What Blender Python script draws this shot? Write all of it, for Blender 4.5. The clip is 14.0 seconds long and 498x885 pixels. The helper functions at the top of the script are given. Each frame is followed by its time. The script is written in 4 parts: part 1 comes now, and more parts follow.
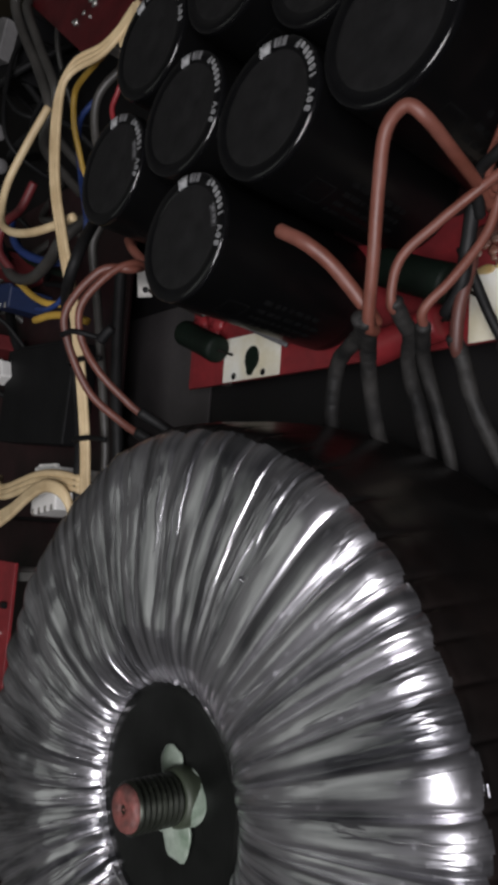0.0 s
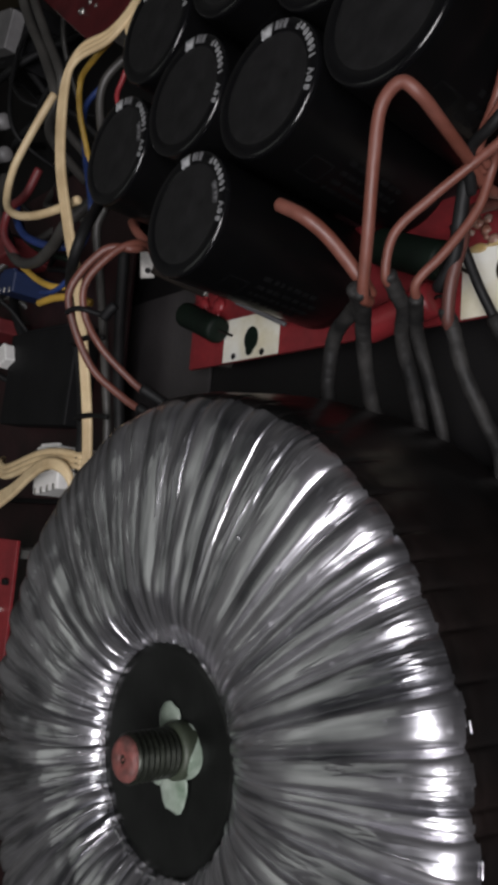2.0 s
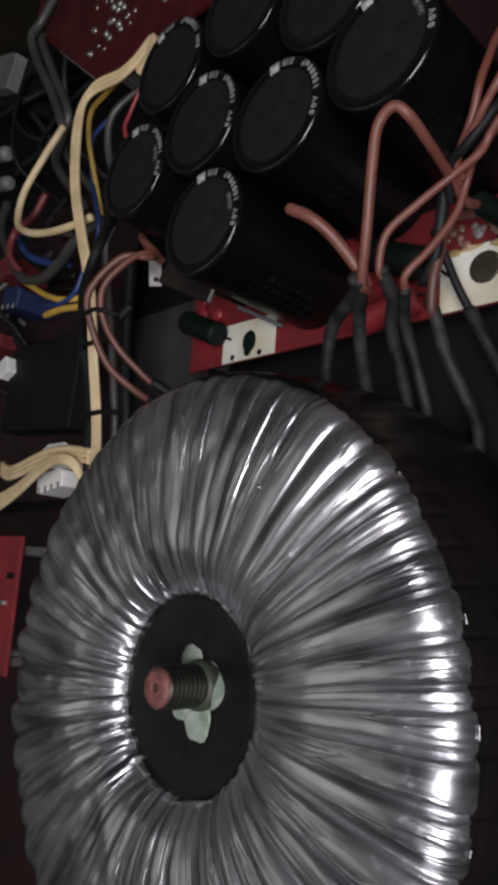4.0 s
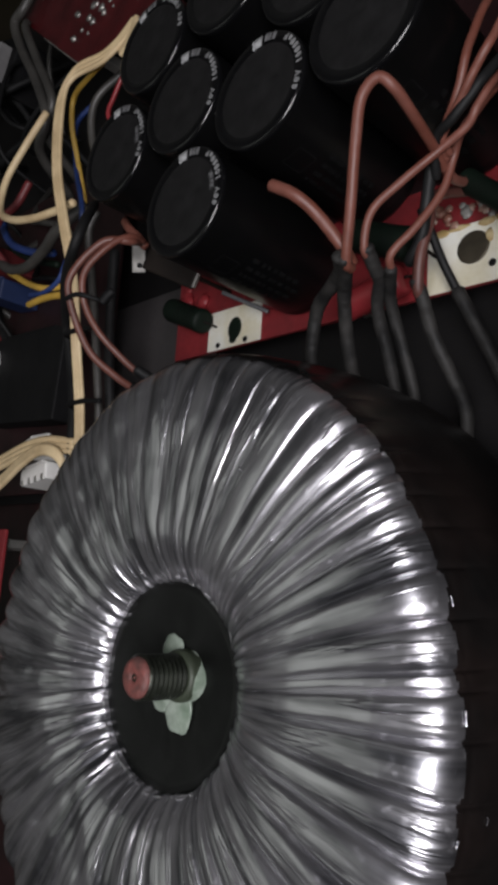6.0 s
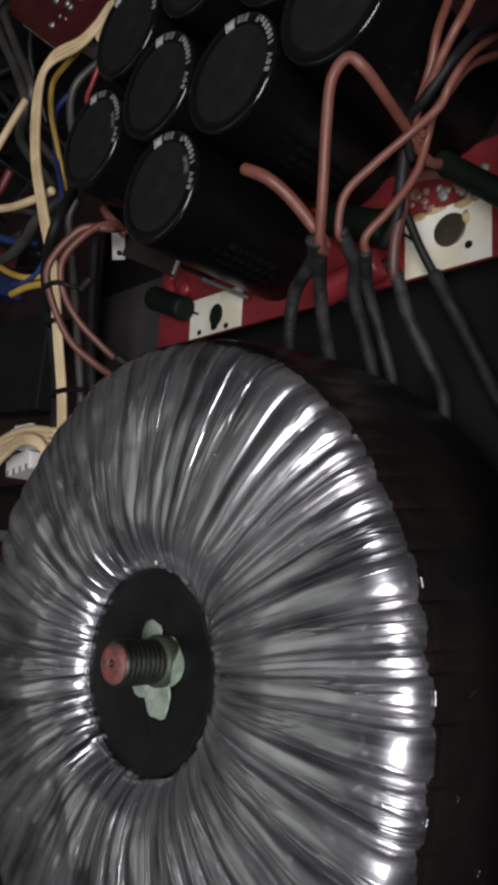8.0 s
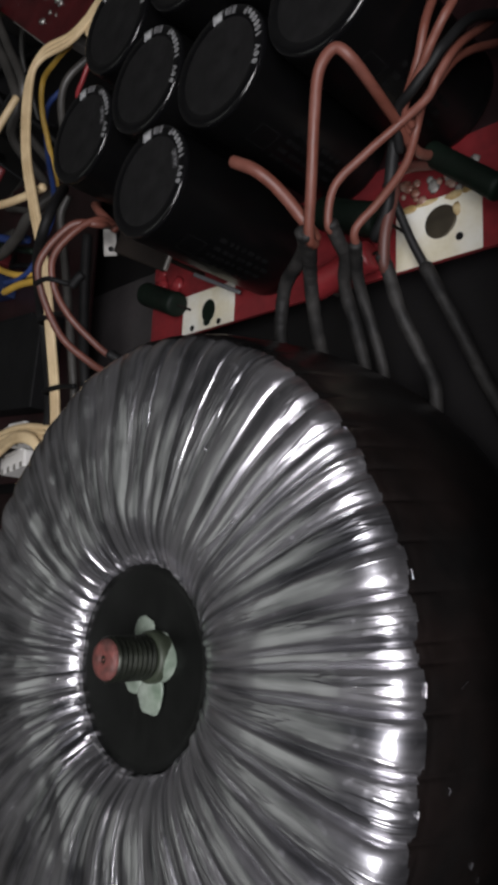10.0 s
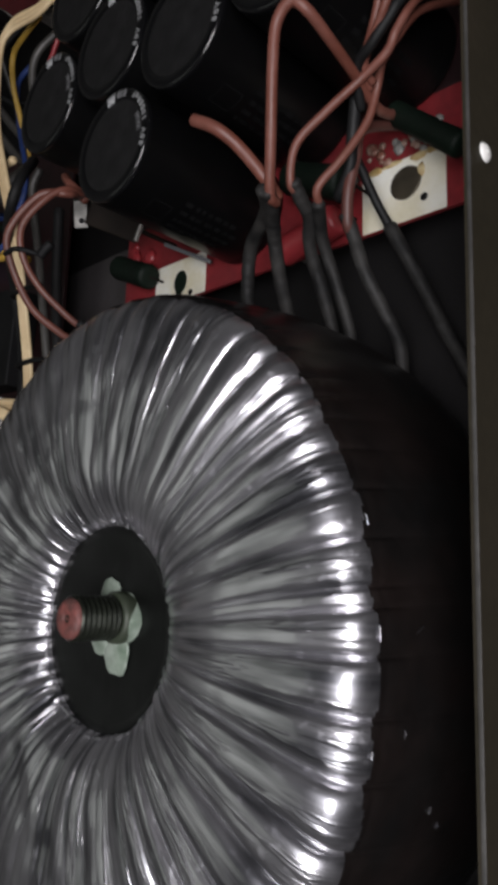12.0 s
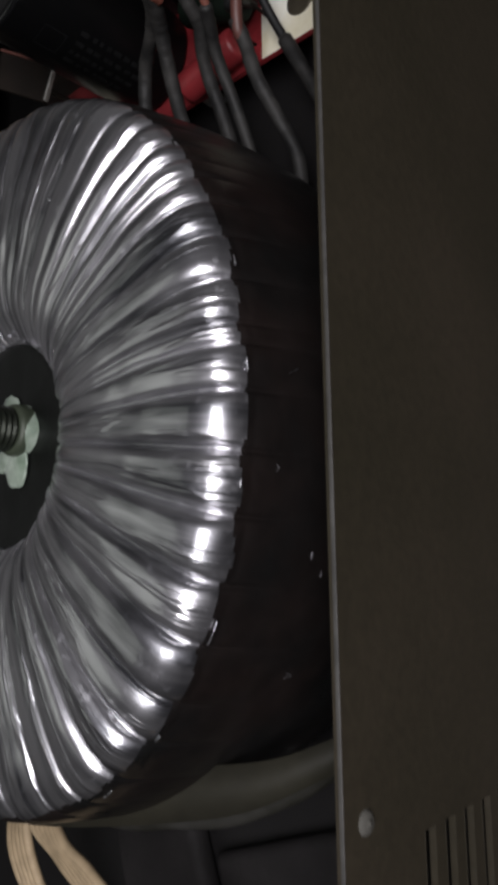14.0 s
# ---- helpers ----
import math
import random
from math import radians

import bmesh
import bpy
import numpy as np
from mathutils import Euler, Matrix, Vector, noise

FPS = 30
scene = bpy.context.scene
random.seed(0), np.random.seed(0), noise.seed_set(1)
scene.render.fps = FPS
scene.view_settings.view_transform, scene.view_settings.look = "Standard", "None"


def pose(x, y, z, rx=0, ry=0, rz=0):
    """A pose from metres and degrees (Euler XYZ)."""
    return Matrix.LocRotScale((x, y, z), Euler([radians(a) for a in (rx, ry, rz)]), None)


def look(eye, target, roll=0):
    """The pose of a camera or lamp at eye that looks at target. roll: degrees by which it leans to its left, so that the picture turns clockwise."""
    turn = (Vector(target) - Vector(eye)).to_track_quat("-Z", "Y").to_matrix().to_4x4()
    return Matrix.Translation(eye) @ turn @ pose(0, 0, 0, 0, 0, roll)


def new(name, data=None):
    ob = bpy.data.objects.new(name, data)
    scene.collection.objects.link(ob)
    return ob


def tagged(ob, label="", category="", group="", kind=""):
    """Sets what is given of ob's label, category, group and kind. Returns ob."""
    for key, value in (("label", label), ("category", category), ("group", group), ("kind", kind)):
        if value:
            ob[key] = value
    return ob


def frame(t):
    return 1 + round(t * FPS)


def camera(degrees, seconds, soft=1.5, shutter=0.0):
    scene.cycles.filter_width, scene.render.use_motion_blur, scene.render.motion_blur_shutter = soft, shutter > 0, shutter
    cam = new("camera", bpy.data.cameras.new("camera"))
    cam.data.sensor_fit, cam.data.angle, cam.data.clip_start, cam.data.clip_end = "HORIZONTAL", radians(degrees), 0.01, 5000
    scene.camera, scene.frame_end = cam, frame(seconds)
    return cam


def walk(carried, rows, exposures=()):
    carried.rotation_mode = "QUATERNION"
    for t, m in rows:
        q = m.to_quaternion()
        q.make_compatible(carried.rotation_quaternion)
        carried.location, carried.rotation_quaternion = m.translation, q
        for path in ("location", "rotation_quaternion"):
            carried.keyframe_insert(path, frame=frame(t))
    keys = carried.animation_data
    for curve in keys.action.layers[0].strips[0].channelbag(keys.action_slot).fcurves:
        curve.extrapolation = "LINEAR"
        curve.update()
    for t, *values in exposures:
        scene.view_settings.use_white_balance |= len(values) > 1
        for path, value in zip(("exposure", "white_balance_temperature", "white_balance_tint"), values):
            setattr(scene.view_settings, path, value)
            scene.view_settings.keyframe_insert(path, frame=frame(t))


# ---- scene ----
cam = camera(37.47, 14.0, soft=4.4, shutter=0.5)
PATH = [
    (0, (0.13871, 0.06052, 0.18142), (-0.00853, 0.08558, 0.04840), -79.50),
    (0.5, (0.13409, 0.06359, 0.17946), (-0.01524, 0.08779, 0.04864), -78.93),
    (1, (0.13276, 0.06089, 0.17782), (-0.01740, 0.08400, 0.04774), -79.27),
    (1.5, (0.14169, 0.05837, 0.17796), (-0.00721, 0.08151, 0.04645), -79.54),
    (2, (0.14316, 0.05170, 0.18425), (-0.00392, 0.07706, 0.05111), -78.84),
    (2.5, (0.14814, 0.04342, 0.19864), (0.00350, 0.07325, 0.06377), -77.43),
    (3, (0.15054, 0.03266, 0.20865), (0.00955, 0.06830, 0.07134), -75.51),
    (5.5, (0.15102, 0.02432, 0.20385), (0.01279, 0.06371, 0.06478), -74.96),
    (6, (0.14900, 0.02326, 0.20143), (0.01110, 0.06211, 0.06188), -75.06),
    (6.5, (0.15003, 0.02259, 0.20238), (0.01227, 0.06088, 0.06253), -75.18),
    (7, (0.14896, 0.02155, 0.19686), (0.01141, 0.05929, 0.05667), -75.57),
    (7.5, (0.15214, 0.02230, 0.19726), (0.01462, 0.05915, 0.05680), -76.11),
    (10, (0.15363, 0.02129, 0.19482), (0.01612, 0.05736, 0.05414), -76.99),
    (10.5, (0.15762, 0.02035, 0.19015), (0.02015, 0.05621, 0.04938), -77.46),
    (11, (0.15915, 0.01852, 0.19083), (0.02184, 0.05405, 0.04982), -77.67),
    (11.5, (0.15744, 0.01641, 0.19024), (0.02032, 0.05227, 0.04913), -77.50),
    (12, (0.15814, 0.01237, 0.18771), (0.02167, 0.04736, 0.04574), -77.83),
    (12.5, (0.16781, -0.01393, 0.17402), (0.03264, 0.02244, 0.03117), -78.38),
    (13, (0.17240, -0.04057, 0.16820), (0.03931, -0.00373, 0.02353), -78.89),
    (13.5, (0.17117, -0.04154, 0.16519), (0.03754, -0.00886, 0.02002), -80.40),
    (14, (0.16784, -0.03234, 0.16525), (0.03412, -0.00175, 0.01970), -81.29),
]
walk(cam, [(t, look(eye, target, roll)) for t, eye, target, roll in PATH])

# ---- light: a room lamp high beside the opened case, an added unseen fill, and the dim room round it ----
world = bpy.data.worlds.new("world")
scene.world = world
world.use_nodes = True
world.node_tree.nodes["Background"].inputs[0].default_value = (0.9, 0.95, 1.0, 1)
world.node_tree.nodes["Background"].inputs[1].default_value = 0.006
scene.view_settings.exposure = 0.0


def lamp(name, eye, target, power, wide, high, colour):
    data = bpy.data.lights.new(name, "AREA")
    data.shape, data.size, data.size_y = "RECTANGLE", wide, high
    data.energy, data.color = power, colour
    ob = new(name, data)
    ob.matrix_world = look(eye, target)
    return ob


lamp("bench_lamp", (0.325, -0.07, 0.44), (0, 0.02, 0.06), 3.45, 0.32, 0.24, (0.985, 0.965, 1.0))
# unseen fill, added so the film top carries a soft grey sheen
lamp("sheen_fill", (-0.62, -0.02, 1.10), (0, 0, 0.05), 0.72, 0.9, 0.62, (0.95, 1.0, 0.92))

# ---- materials ----


def mat(name, base, rough=0.5, metal=0.0, vary=0.25, scale=60.0, bump=0.1, fine=400.0, stain=None, spec=0.5, coat=0.0, per=0.0):
    """A procedural surface: base colour broken up at two scales, uneven gloss, fine relief."""
    m = bpy.data.materials.new(name)
    m.use_nodes = True
    n, l = m.node_tree.nodes, m.node_tree.links
    b = n["Principled BSDF"]
    co = n.new("ShaderNodeTexCoord")
    big, small = n.new("ShaderNodeTexNoise"), n.new("ShaderNodeTexNoise")
    big.inputs["Scale"].default_value, big.inputs["Detail"].default_value = scale, 5
    small.inputs["Scale"].default_value, small.inputs["Detail"].default_value = fine, 3
    for s in (big, small):
        l.new(co.outputs["Object"], s.inputs["Vector"])
    ramp = n.new("ShaderNodeMapRange")
    ramp.inputs[1].default_value, ramp.inputs[2].default_value = 0.35, 0.68
    l.new(big.outputs["Fac"], ramp.inputs[0])
    mix = n.new("ShaderNodeMix")
    mix.data_type = "RGBA"
    second = stain or tuple(c * (1 - vary) for c in base)
    mix.inputs[6].default_value = (*base, 1)
    mix.inputs[7].default_value = (*second, 1)
    l.new(ramp.outputs[0], mix.inputs[0])
    grain = n.new("ShaderNodeMix")
    grain.data_type, grain.blend_type = "RGBA", "OVERLAY"
    grain.inputs[0].default_value = vary * 0.6
    l.new(mix.outputs[2], grain.inputs[6])
    l.new(small.outputs["Fac"], grain.inputs[7])
    out = grain.outputs[2]
    if per:
        info = n.new("ShaderNodeObjectInfo")
        hsv = n.new("ShaderNodeHueSaturation")
        val = n.new("ShaderNodeMapRange")
        val.inputs[3].default_value, val.inputs[4].default_value = 1 - per, 1 + per
        l.new(info.outputs["Random"], val.inputs[0])
        l.new(val.outputs[0], hsv.inputs["Value"])
        l.new(out, hsv.inputs["Color"])
        out = hsv.outputs[0]
    l.new(out, b.inputs["Base Color"])
    gloss = n.new("ShaderNodeMapRange")
    gloss.inputs[3].default_value, gloss.inputs[4].default_value = max(rough - 0.1, 0.03), min(rough + 0.12, 1)
    l.new(big.outputs["Fac"], gloss.inputs[0])
    l.new(gloss.outputs[0], b.inputs["Roughness"])
    b.inputs["Metallic"].default_value = metal
    b.inputs["Specular IOR Level"].default_value = spec
    b.inputs["Coat Weight"].default_value = coat
    b.inputs["Coat Roughness"].default_value = 0.15
    if bump:
        bp = n.new("ShaderNodeBump")
        bp.inputs["Strength"].default_value, bp.inputs["Distance"].default_value = bump, 0.0006
        l.new(small.outputs["Fac"], bp.inputs["Height"])
        l.new(bp.outputs[0], b.inputs["Normal"])
    return m


def film_material(name, pale, dull, rough, metal):
    """Drawn plastic film: streaks that run outwards from the middle, dust and dull patches."""
    m = bpy.data.materials.new(name)
    m.use_nodes = True
    n, l = m.node_tree.nodes, m.node_tree.links
    b = n["Principled BSDF"]
    co, sep, flat = n.new("ShaderNodeTexCoord"), n.new("ShaderNodeSeparateXYZ"), n.new("ShaderNodeCombineXYZ")
    l.new(co.outputs["Object"], sep.inputs[0])
    l.new(sep.outputs[0], flat.inputs[0])
    l.new(sep.outputs[1], flat.inputs[1])
    way, length = n.new("ShaderNodeVectorMath"), n.new("ShaderNodeVectorMath")
    way.operation, length.operation = "NORMALIZE", "LENGTH"
    l.new(flat.outputs[0], way.inputs[0])
    l.new(flat.outputs[0], length.inputs[0])
    parts, out = n.new("ShaderNodeSeparateXYZ"), n.new("ShaderNodeMath")
    l.new(way.outputs[0], parts.inputs[0])
    out.operation = "MULTIPLY"
    out.inputs[1].default_value = 1.6
    l.new(length.outputs["Value"], out.inputs[0])
    polar = n.new("ShaderNodeCombineXYZ")
    l.new(parts.outputs[0], polar.inputs[0])
    l.new(parts.outputs[1], polar.inputs[1])
    l.new(out.outputs[0], polar.inputs[2])

    def grain(vector, scale, detail):
        t = n.new("ShaderNodeTexNoise")
        t.inputs["Scale"].default_value, t.inputs["Detail"].default_value = scale, detail
        l.new(vector, t.inputs["Vector"])
        return t.outputs["Fac"]

    def spread(value, low, high, to_low, to_high):
        t = n.new("ShaderNodeMapRange")
        for k, v in enumerate((low, high, to_low, to_high)):
            t.inputs[k + 1].default_value = v
        l.new(value, t.inputs[0])
        return t.outputs[0]

    streak, hair = grain(polar.outputs[0], 16, 3), grain(polar.outputs[0], 55, 2)
    patch, dust = grain(co.outputs["Object"], 28, 4), grain(co.outputs["Object"], 420, 2)
    mix = n.new("ShaderNodeMix")
    mix.data_type = "RGBA"
    mix.inputs[6].default_value, mix.inputs[7].default_value = (*pale, 1), (*dull, 1)
    add = n.new("ShaderNodeMath")
    l.new(spread(patch, 0.36, 0.70, 0.0, 0.6), add.inputs[0])
    l.new(spread(streak, 0.40, 0.62, -0.25, 0.65), add.inputs[1])
    add.use_clamp = True
    l.new(add.outputs[0], mix.inputs[0])
    l.new(mix.outputs[2], b.inputs["Base Color"])
    rg = n.new("ShaderNodeMath")
    l.new(spread(streak, 0.3, 0.7, rough - 0.04, rough + 0.06), rg.inputs[0])
    l.new(spread(dust, 0.60, 0.75, 0.0, 0.15), rg.inputs[1])
    l.new(rg.outputs[0], b.inputs["Roughness"])
    b.inputs["Metallic"].default_value = metal
    b.inputs["Coat Weight"].default_value, b.inputs["Coat Roughness"].default_value = 1.0, 0.12
    b.inputs["Coat IOR"].default_value = 1.75
    first, second = n.new("ShaderNodeBump"), n.new("ShaderNodeBump")
    first.inputs["Strength"].default_value, first.inputs["Distance"].default_value = 0.10, 0.0012
    second.inputs["Strength"].default_value, second.inputs["Distance"].default_value = 0.09, 0.0005
    l.new(streak, first.inputs["Height"])
    l.new(hair, second.inputs["Height"])
    l.new(first.outputs[0], second.inputs["Normal"])
    # thin wandering crease lines
    ridge, off = n.new("ShaderNodeMath"), n.new("ShaderNodeMath")
    off.operation, ridge.operation = "SUBTRACT", "ABSOLUTE"
    off.inputs[1].default_value = 0.5
    l.new(grain(polar.outputs[0], 9, 4), off.inputs[0])
    l.new(off.outputs[0], ridge.inputs[0])
    line = n.new("ShaderNodeBump")
    line.inputs["Strength"].default_value, line.inputs["Distance"].default_value = 0.38, 0.0006
    l.new(spread(ridge.outputs[0], 0.0, 0.035, 1.0, 0.0), line.inputs["Height"])
    l.new(second.outputs[0], line.inputs["Normal"])
    l.new(line.outputs[0], b.inputs["Normal"])
    crease = n.new("ShaderNodeBump")
    crease.inputs["Strength"].default_value, crease.inputs["Distance"].default_value = 0.24, 0.0012
    l.new(grain(polar.outputs[0], 14, 4), crease.inputs["Height"])
    l.new(line.outputs[0], crease.inputs["Normal"])
    l.new(crease.outputs[0], b.inputs["Coat Normal"])
    return m


M_FILM = film_material("wrapped_film", (0.61, 0.60, 0.635), (0.115, 0.116, 0.128), 0.32, 0.94)
# skirt colour holds the dark winding beneath and the film's dark reflection
M_SKIRT_SHADED = mat("film_skirt_darkened", (0.0056, 0.0056, 0.0056), 0.30, 0.0, 0.6, 45, 0.3, 160, stain=(0.0095, 0.0068, 0.0062), spec=0.4)
M_SIDE = mat("dark_winding_tape", (0.008, 0.0075, 0.0072), 0.5, 0.0, 0.5, 50, 0.3, 300, stain=(0.014, 0.009, 0.008))
M_STEEL_BLACK = mat("black_painted_steel", (0.0155, 0.0132, 0.0074), 0.6, 0.0, 0.45, 18, 0.25, 500, stain=(0.0235, 0.0185, 0.0115), spec=0.25)
M_EDGE = mat("worn_sheet_edge", (0.066, 0.063, 0.060), 0.5, 0.2, 0.5, 90, 0.2, 500)
M_SCREW = mat("dull_grey_painted_screw", (0.075, 0.072, 0.064), 0.8, 0.0, 0.4, 120, 0.3, 400, spec=0.15)
M_FLUX = mat("brownish_flux_residue", (0.20, 0.085, 0.06), 0.3, 0.0, 0.6, 160, 0.4, 300, stain=(0.34, 0.27, 0.22))
M_RUST = mat("ochre_stain", (0.36, 0.24, 0.085), 0.6, 0.0, 0.5, 200, 0.3, 400, stain=(0.5, 0.42, 0.25))
# one floor in two greys: a lit patch and the shaded rest
M_LIT_PATCH = mat("grey_floor_lit", (0.050, 0.045, 0.046), 0.5, 0.0, 0.4, 30, 0.15, 500)
M_SHADED_FLOOR = mat("grey_paint_shaded", (0.0078, 0.0070, 0.0073), 0.6, 0.0, 0.5, 22, 0.2, 600, stain=(0.0045, 0.0040, 0.0042), spec=0.3)
M_CAP = mat("black_vinyl_sleeve", (0.003, 0.003, 0.0032), 0.36, 0.0, 0.3, 60, 0.08, 300, spec=0.2)
M_CAPRIM = mat("glossy_black_rim", (0.0045, 0.0045, 0.005), 0.14, 0.0, 0.3, 60, 0.03, 300, spec=0.6)
M_CAPTOP = mat("dull_black_cap_top", (0.0105, 0.0102, 0.0106), 0.5, 0.0, 0.6, 110, 0.3, 300, spec=0.32)
M_PRINT = mat("white_print", (0.40, 0.405, 0.41), 0.6, 0.0, 0.5, 500, 0.0, 900)
M_PRINT_TXT = mat("grey_print", (0.24, 0.242, 0.245), 0.6, 0.0, 0.5, 500, 0.0, 900)
M_PRINT_RIM = mat("grey_rim_print", (0.16, 0.16, 0.165), 0.6, 0.0, 0.5, 400, 0.0, 900)
M_DISC = mat("black_potting", (0.0035, 0.0038, 0.0035), 0.38, 0.0, 0.6, 60, 0.6, 90, stain=(0.007, 0.0074, 0.007), spec=0.25)
M_BOLT = mat("oiled_steel_thread", (0.026, 0.030, 0.022), 0.36, 0.6, 0.5, 150, 0.2, 500)
M_REDPAINT = mat("red_paint_dab", (0.17, 0.052, 0.045), 0.6, 0.0, 0.6, 330, 0.6, 700, stain=(0.07, 0.03, 0.026))
M_GLUE = mat("white_sealant", (0.31, 0.355, 0.305), 0.3, 0.0, 0.5, 160, 0.3, 300, stain=(0.10, 0.14, 0.10))
M_NUT = mat("zinc_nut", (0.04, 0.05, 0.032), 0.5, 0.2, 0.3, 120, 0.1, 500)
M_PCB = mat("red_circuit_board", (0.21, 0.021, 0.025), 0.4, 0.0, 0.5, 70, 0.2, 400, stain=(0.14, 0.017, 0.02), spec=0.4)
M_PCB_DARK = mat("dark_red_circuit_board", (0.070, 0.006, 0.008), 0.34, 0.0, 0.5, 70, 0.15, 500)
# shaded copy of the red board colour, for surfaces lost in the dark
M_BOARD_SHADED = mat("red_board_shaded", (0.020, 0.006, 0.007), 0.45, 0.0, 0.5, 60, 0.2, 400)
M_SILK = mat("white_board_patch", (0.74, 0.73, 0.66), 0.5, 0.0, 0.25, 80, 0.1, 500, stain=(0.62, 0.57, 0.42))
M_HOLE = mat("tarnished_screw_head", (0.10, 0.085, 0.06), 0.5, 0.6, 0.5, 200, 0.3, 400)
M_GREEN = mat("dark_green_resistor", (0.004, 0.0095, 0.0055), 0.6, 0.0, 0.5, 90, 0.4, 300, spec=0.2)
M_BROWN = mat("salmon_brown_insulation", (0.122, 0.039, 0.026), 0.5, 0.0, 0.45, 80, 0.25, 350, stain=(0.150, 0.054, 0.039))
M_BROWN_MID = mat("worn_brown_insulation", (0.135, 0.046, 0.032), 0.46, 0.0, 0.5, 80, 0.2, 350, stain=(0.085, 0.032, 0.025))
M_BROWN_DK = mat("dark_brown_insulation", (0.10, 0.036, 0.028), 0.5, 0.0, 0.4, 80, 0.2, 350)
M_SLEEVE = mat("grey_black_sleeving", (0.007, 0.0068, 0.0068), 0.62, 0.0, 0.6, 110, 0.8, 260, stain=(0.026, 0.0245, 0.023), spec=0.3)
M_STRAP = mat("dark_olive_sheath", (0.014, 0.0135, 0.0105), 0.7, 0.0, 0.6, 60, 0.5, 200, stain=(0.028, 0.027, 0.025), spec=0.12)
M_BLACKWIRE = mat("black_insulation", (0.009, 0.009, 0.0093), 0.58, 0.0, 0.5, 60, 0.3, 300, spec=0.25)
M_CREAM = mat("cream_insulation", (0.64, 0.50, 0.30), 0.5, 0.0, 0.3, 70, 0.15, 350, stain=(0.46, 0.34, 0.19))
# darker copy of the cream insulation for the dim corner by the slots
M_CREAM_SHADED = mat("cream_insulation_shaded", (0.38, 0.285, 0.18), 0.55, 0.0, 0.4, 90, 0.2, 350, stain=(0.22, 0.165, 0.10))
M_GREYWIRE = mat("grey_insulation", (0.050, 0.047, 0.043), 0.45, 0.0, 0.4, 60, 0.1, 350)
M_YELLOW = mat("yellow_insulation", (0.58, 0.36, 0.06), 0.45, 0.0, 0.3, 60, 0.1, 350)
M_BLUE = mat("blue_insulation", (0.020, 0.045, 0.17), 0.45, 0.0, 0.3, 60, 0.1, 350)
M_REDWIRE = mat("red_insulation", (0.30, 0.030, 0.036), 0.38, 0.0, 0.35, 60, 0.1, 350)
# copy of the red insulation, its colour lowered for the dim far bay
M_RED_SHADED = mat("red_insulation_shaded", (0.13, 0.018, 0.02), 0.5, 0.0, 0.4, 60, 0.1, 350)
M_WHITE = mat("white_nylon", (0.78, 0.77, 0.74), 0.45, 0.0, 0.15, 90, 0.1, 350)
# pale plastic with the shadow of the far bay taken into its colour
M_PALE_SHADED = mat("pale_plastic_shaded", (0.17, 0.165, 0.165), 0.5, 0.0, 0.3, 60, 0.1, 350)
M_GREYBOX = mat("grey_plastic", (0.07, 0.07, 0.075), 0.5, 0.0, 0.3, 60, 0.1, 350)
M_TIN_DULL = mat("dulled_tin", (0.30, 0.29, 0.27), 0.5, 0.2, 0.5, 150, 0.2, 500)
M_TIN = mat("tinned_metal", (0.50, 0.49, 0.46), 0.35, 0.85, 0.4, 150, 0.2, 500)
M_SIDEPRINT = mat("faint_sleeve_print", (0.0054, 0.0054, 0.0056), 0.6, 0.0, 0.6, 300, 0.0, 900, spec=0.12)
M_BLACKPL = mat("black_plastic", (0.006, 0.006, 0.0065), 0.6, 0.0, 0.4, 60, 0.2, 350, spec=0.2)
M_BRACKET = mat("dull_brown_plate", (0.011, 0.008, 0.0062), 0.6, 0.0, 0.5, 90, 0.2, 300, spec=0.15)
M_ROOM = mat("room_plaster", (0.34, 0.34, 0.325), 0.8, 0.0, 0.15, 2, 0.1, 40)
M_BENCH = mat("bench_top", (0.06, 0.045, 0.035), 0.6, 0.0, 0.3, 8, 0.1, 120)
M_PAD = mat("dark_grey_foam", (0.0165, 0.0148, 0.0150), 0.75, 0.0, 0.5, 45, 0.5, 350, spec=0.2)
M_NAVY = mat("dark_navy_plastic", (0.010, 0.022, 0.075), 0.5, 0.0, 0.3, 60, 0.1, 350)
M_SHEET = mat("smoky_insulating_sheet", (0.020, 0.0185, 0.013), 0.6, 0.0, 0.4, 40, 0.3, 200, spec=0.2)

# ---- builders (all sizes below in centimetres) ----
CM = 0.01


def link(name, verts, faces, material, parent=None, label="", smooth=True):
    me = bpy.data.meshes.new(name)
    me.from_pydata([tuple(c * CM for c in v) for v in verts], [], faces)
    me.materials.append(material)
    me.polygons.foreach_set("use_smooth", [smooth] * len(me.polygons))
    me.update()
    ob = new(name, me)
    ob.parent = parent
    if label:
        tagged(ob, label)
    return ob


def part(name, bm, material, parent=None, label="", smooth=False):
    bmesh.ops.recalc_face_normals(bm, faces=bm.faces)
    bmesh.ops.scale(bm, vec=(CM, CM, CM), verts=bm.verts)
    me = bpy.data.meshes.new(name)
    bm.to_mesh(me)
    bm.free()
    me.materials.append(material)
    me.polygons.foreach_set("use_smooth", [smooth] * len(me.polygons))
    ob = new(name, me)
    ob.parent = parent
    if label:
        tagged(ob, label)
    return ob


def base(name, at, label, category, group="", kind="", turn=0):
    ob = new(name)
    ob.empty_display_size = 0.01
    ob.matrix_world = pose(at[0] * CM, at[1] * CM, at[2] * CM, 0, 0, turn)
    return tagged(ob, label, category, group, kind)


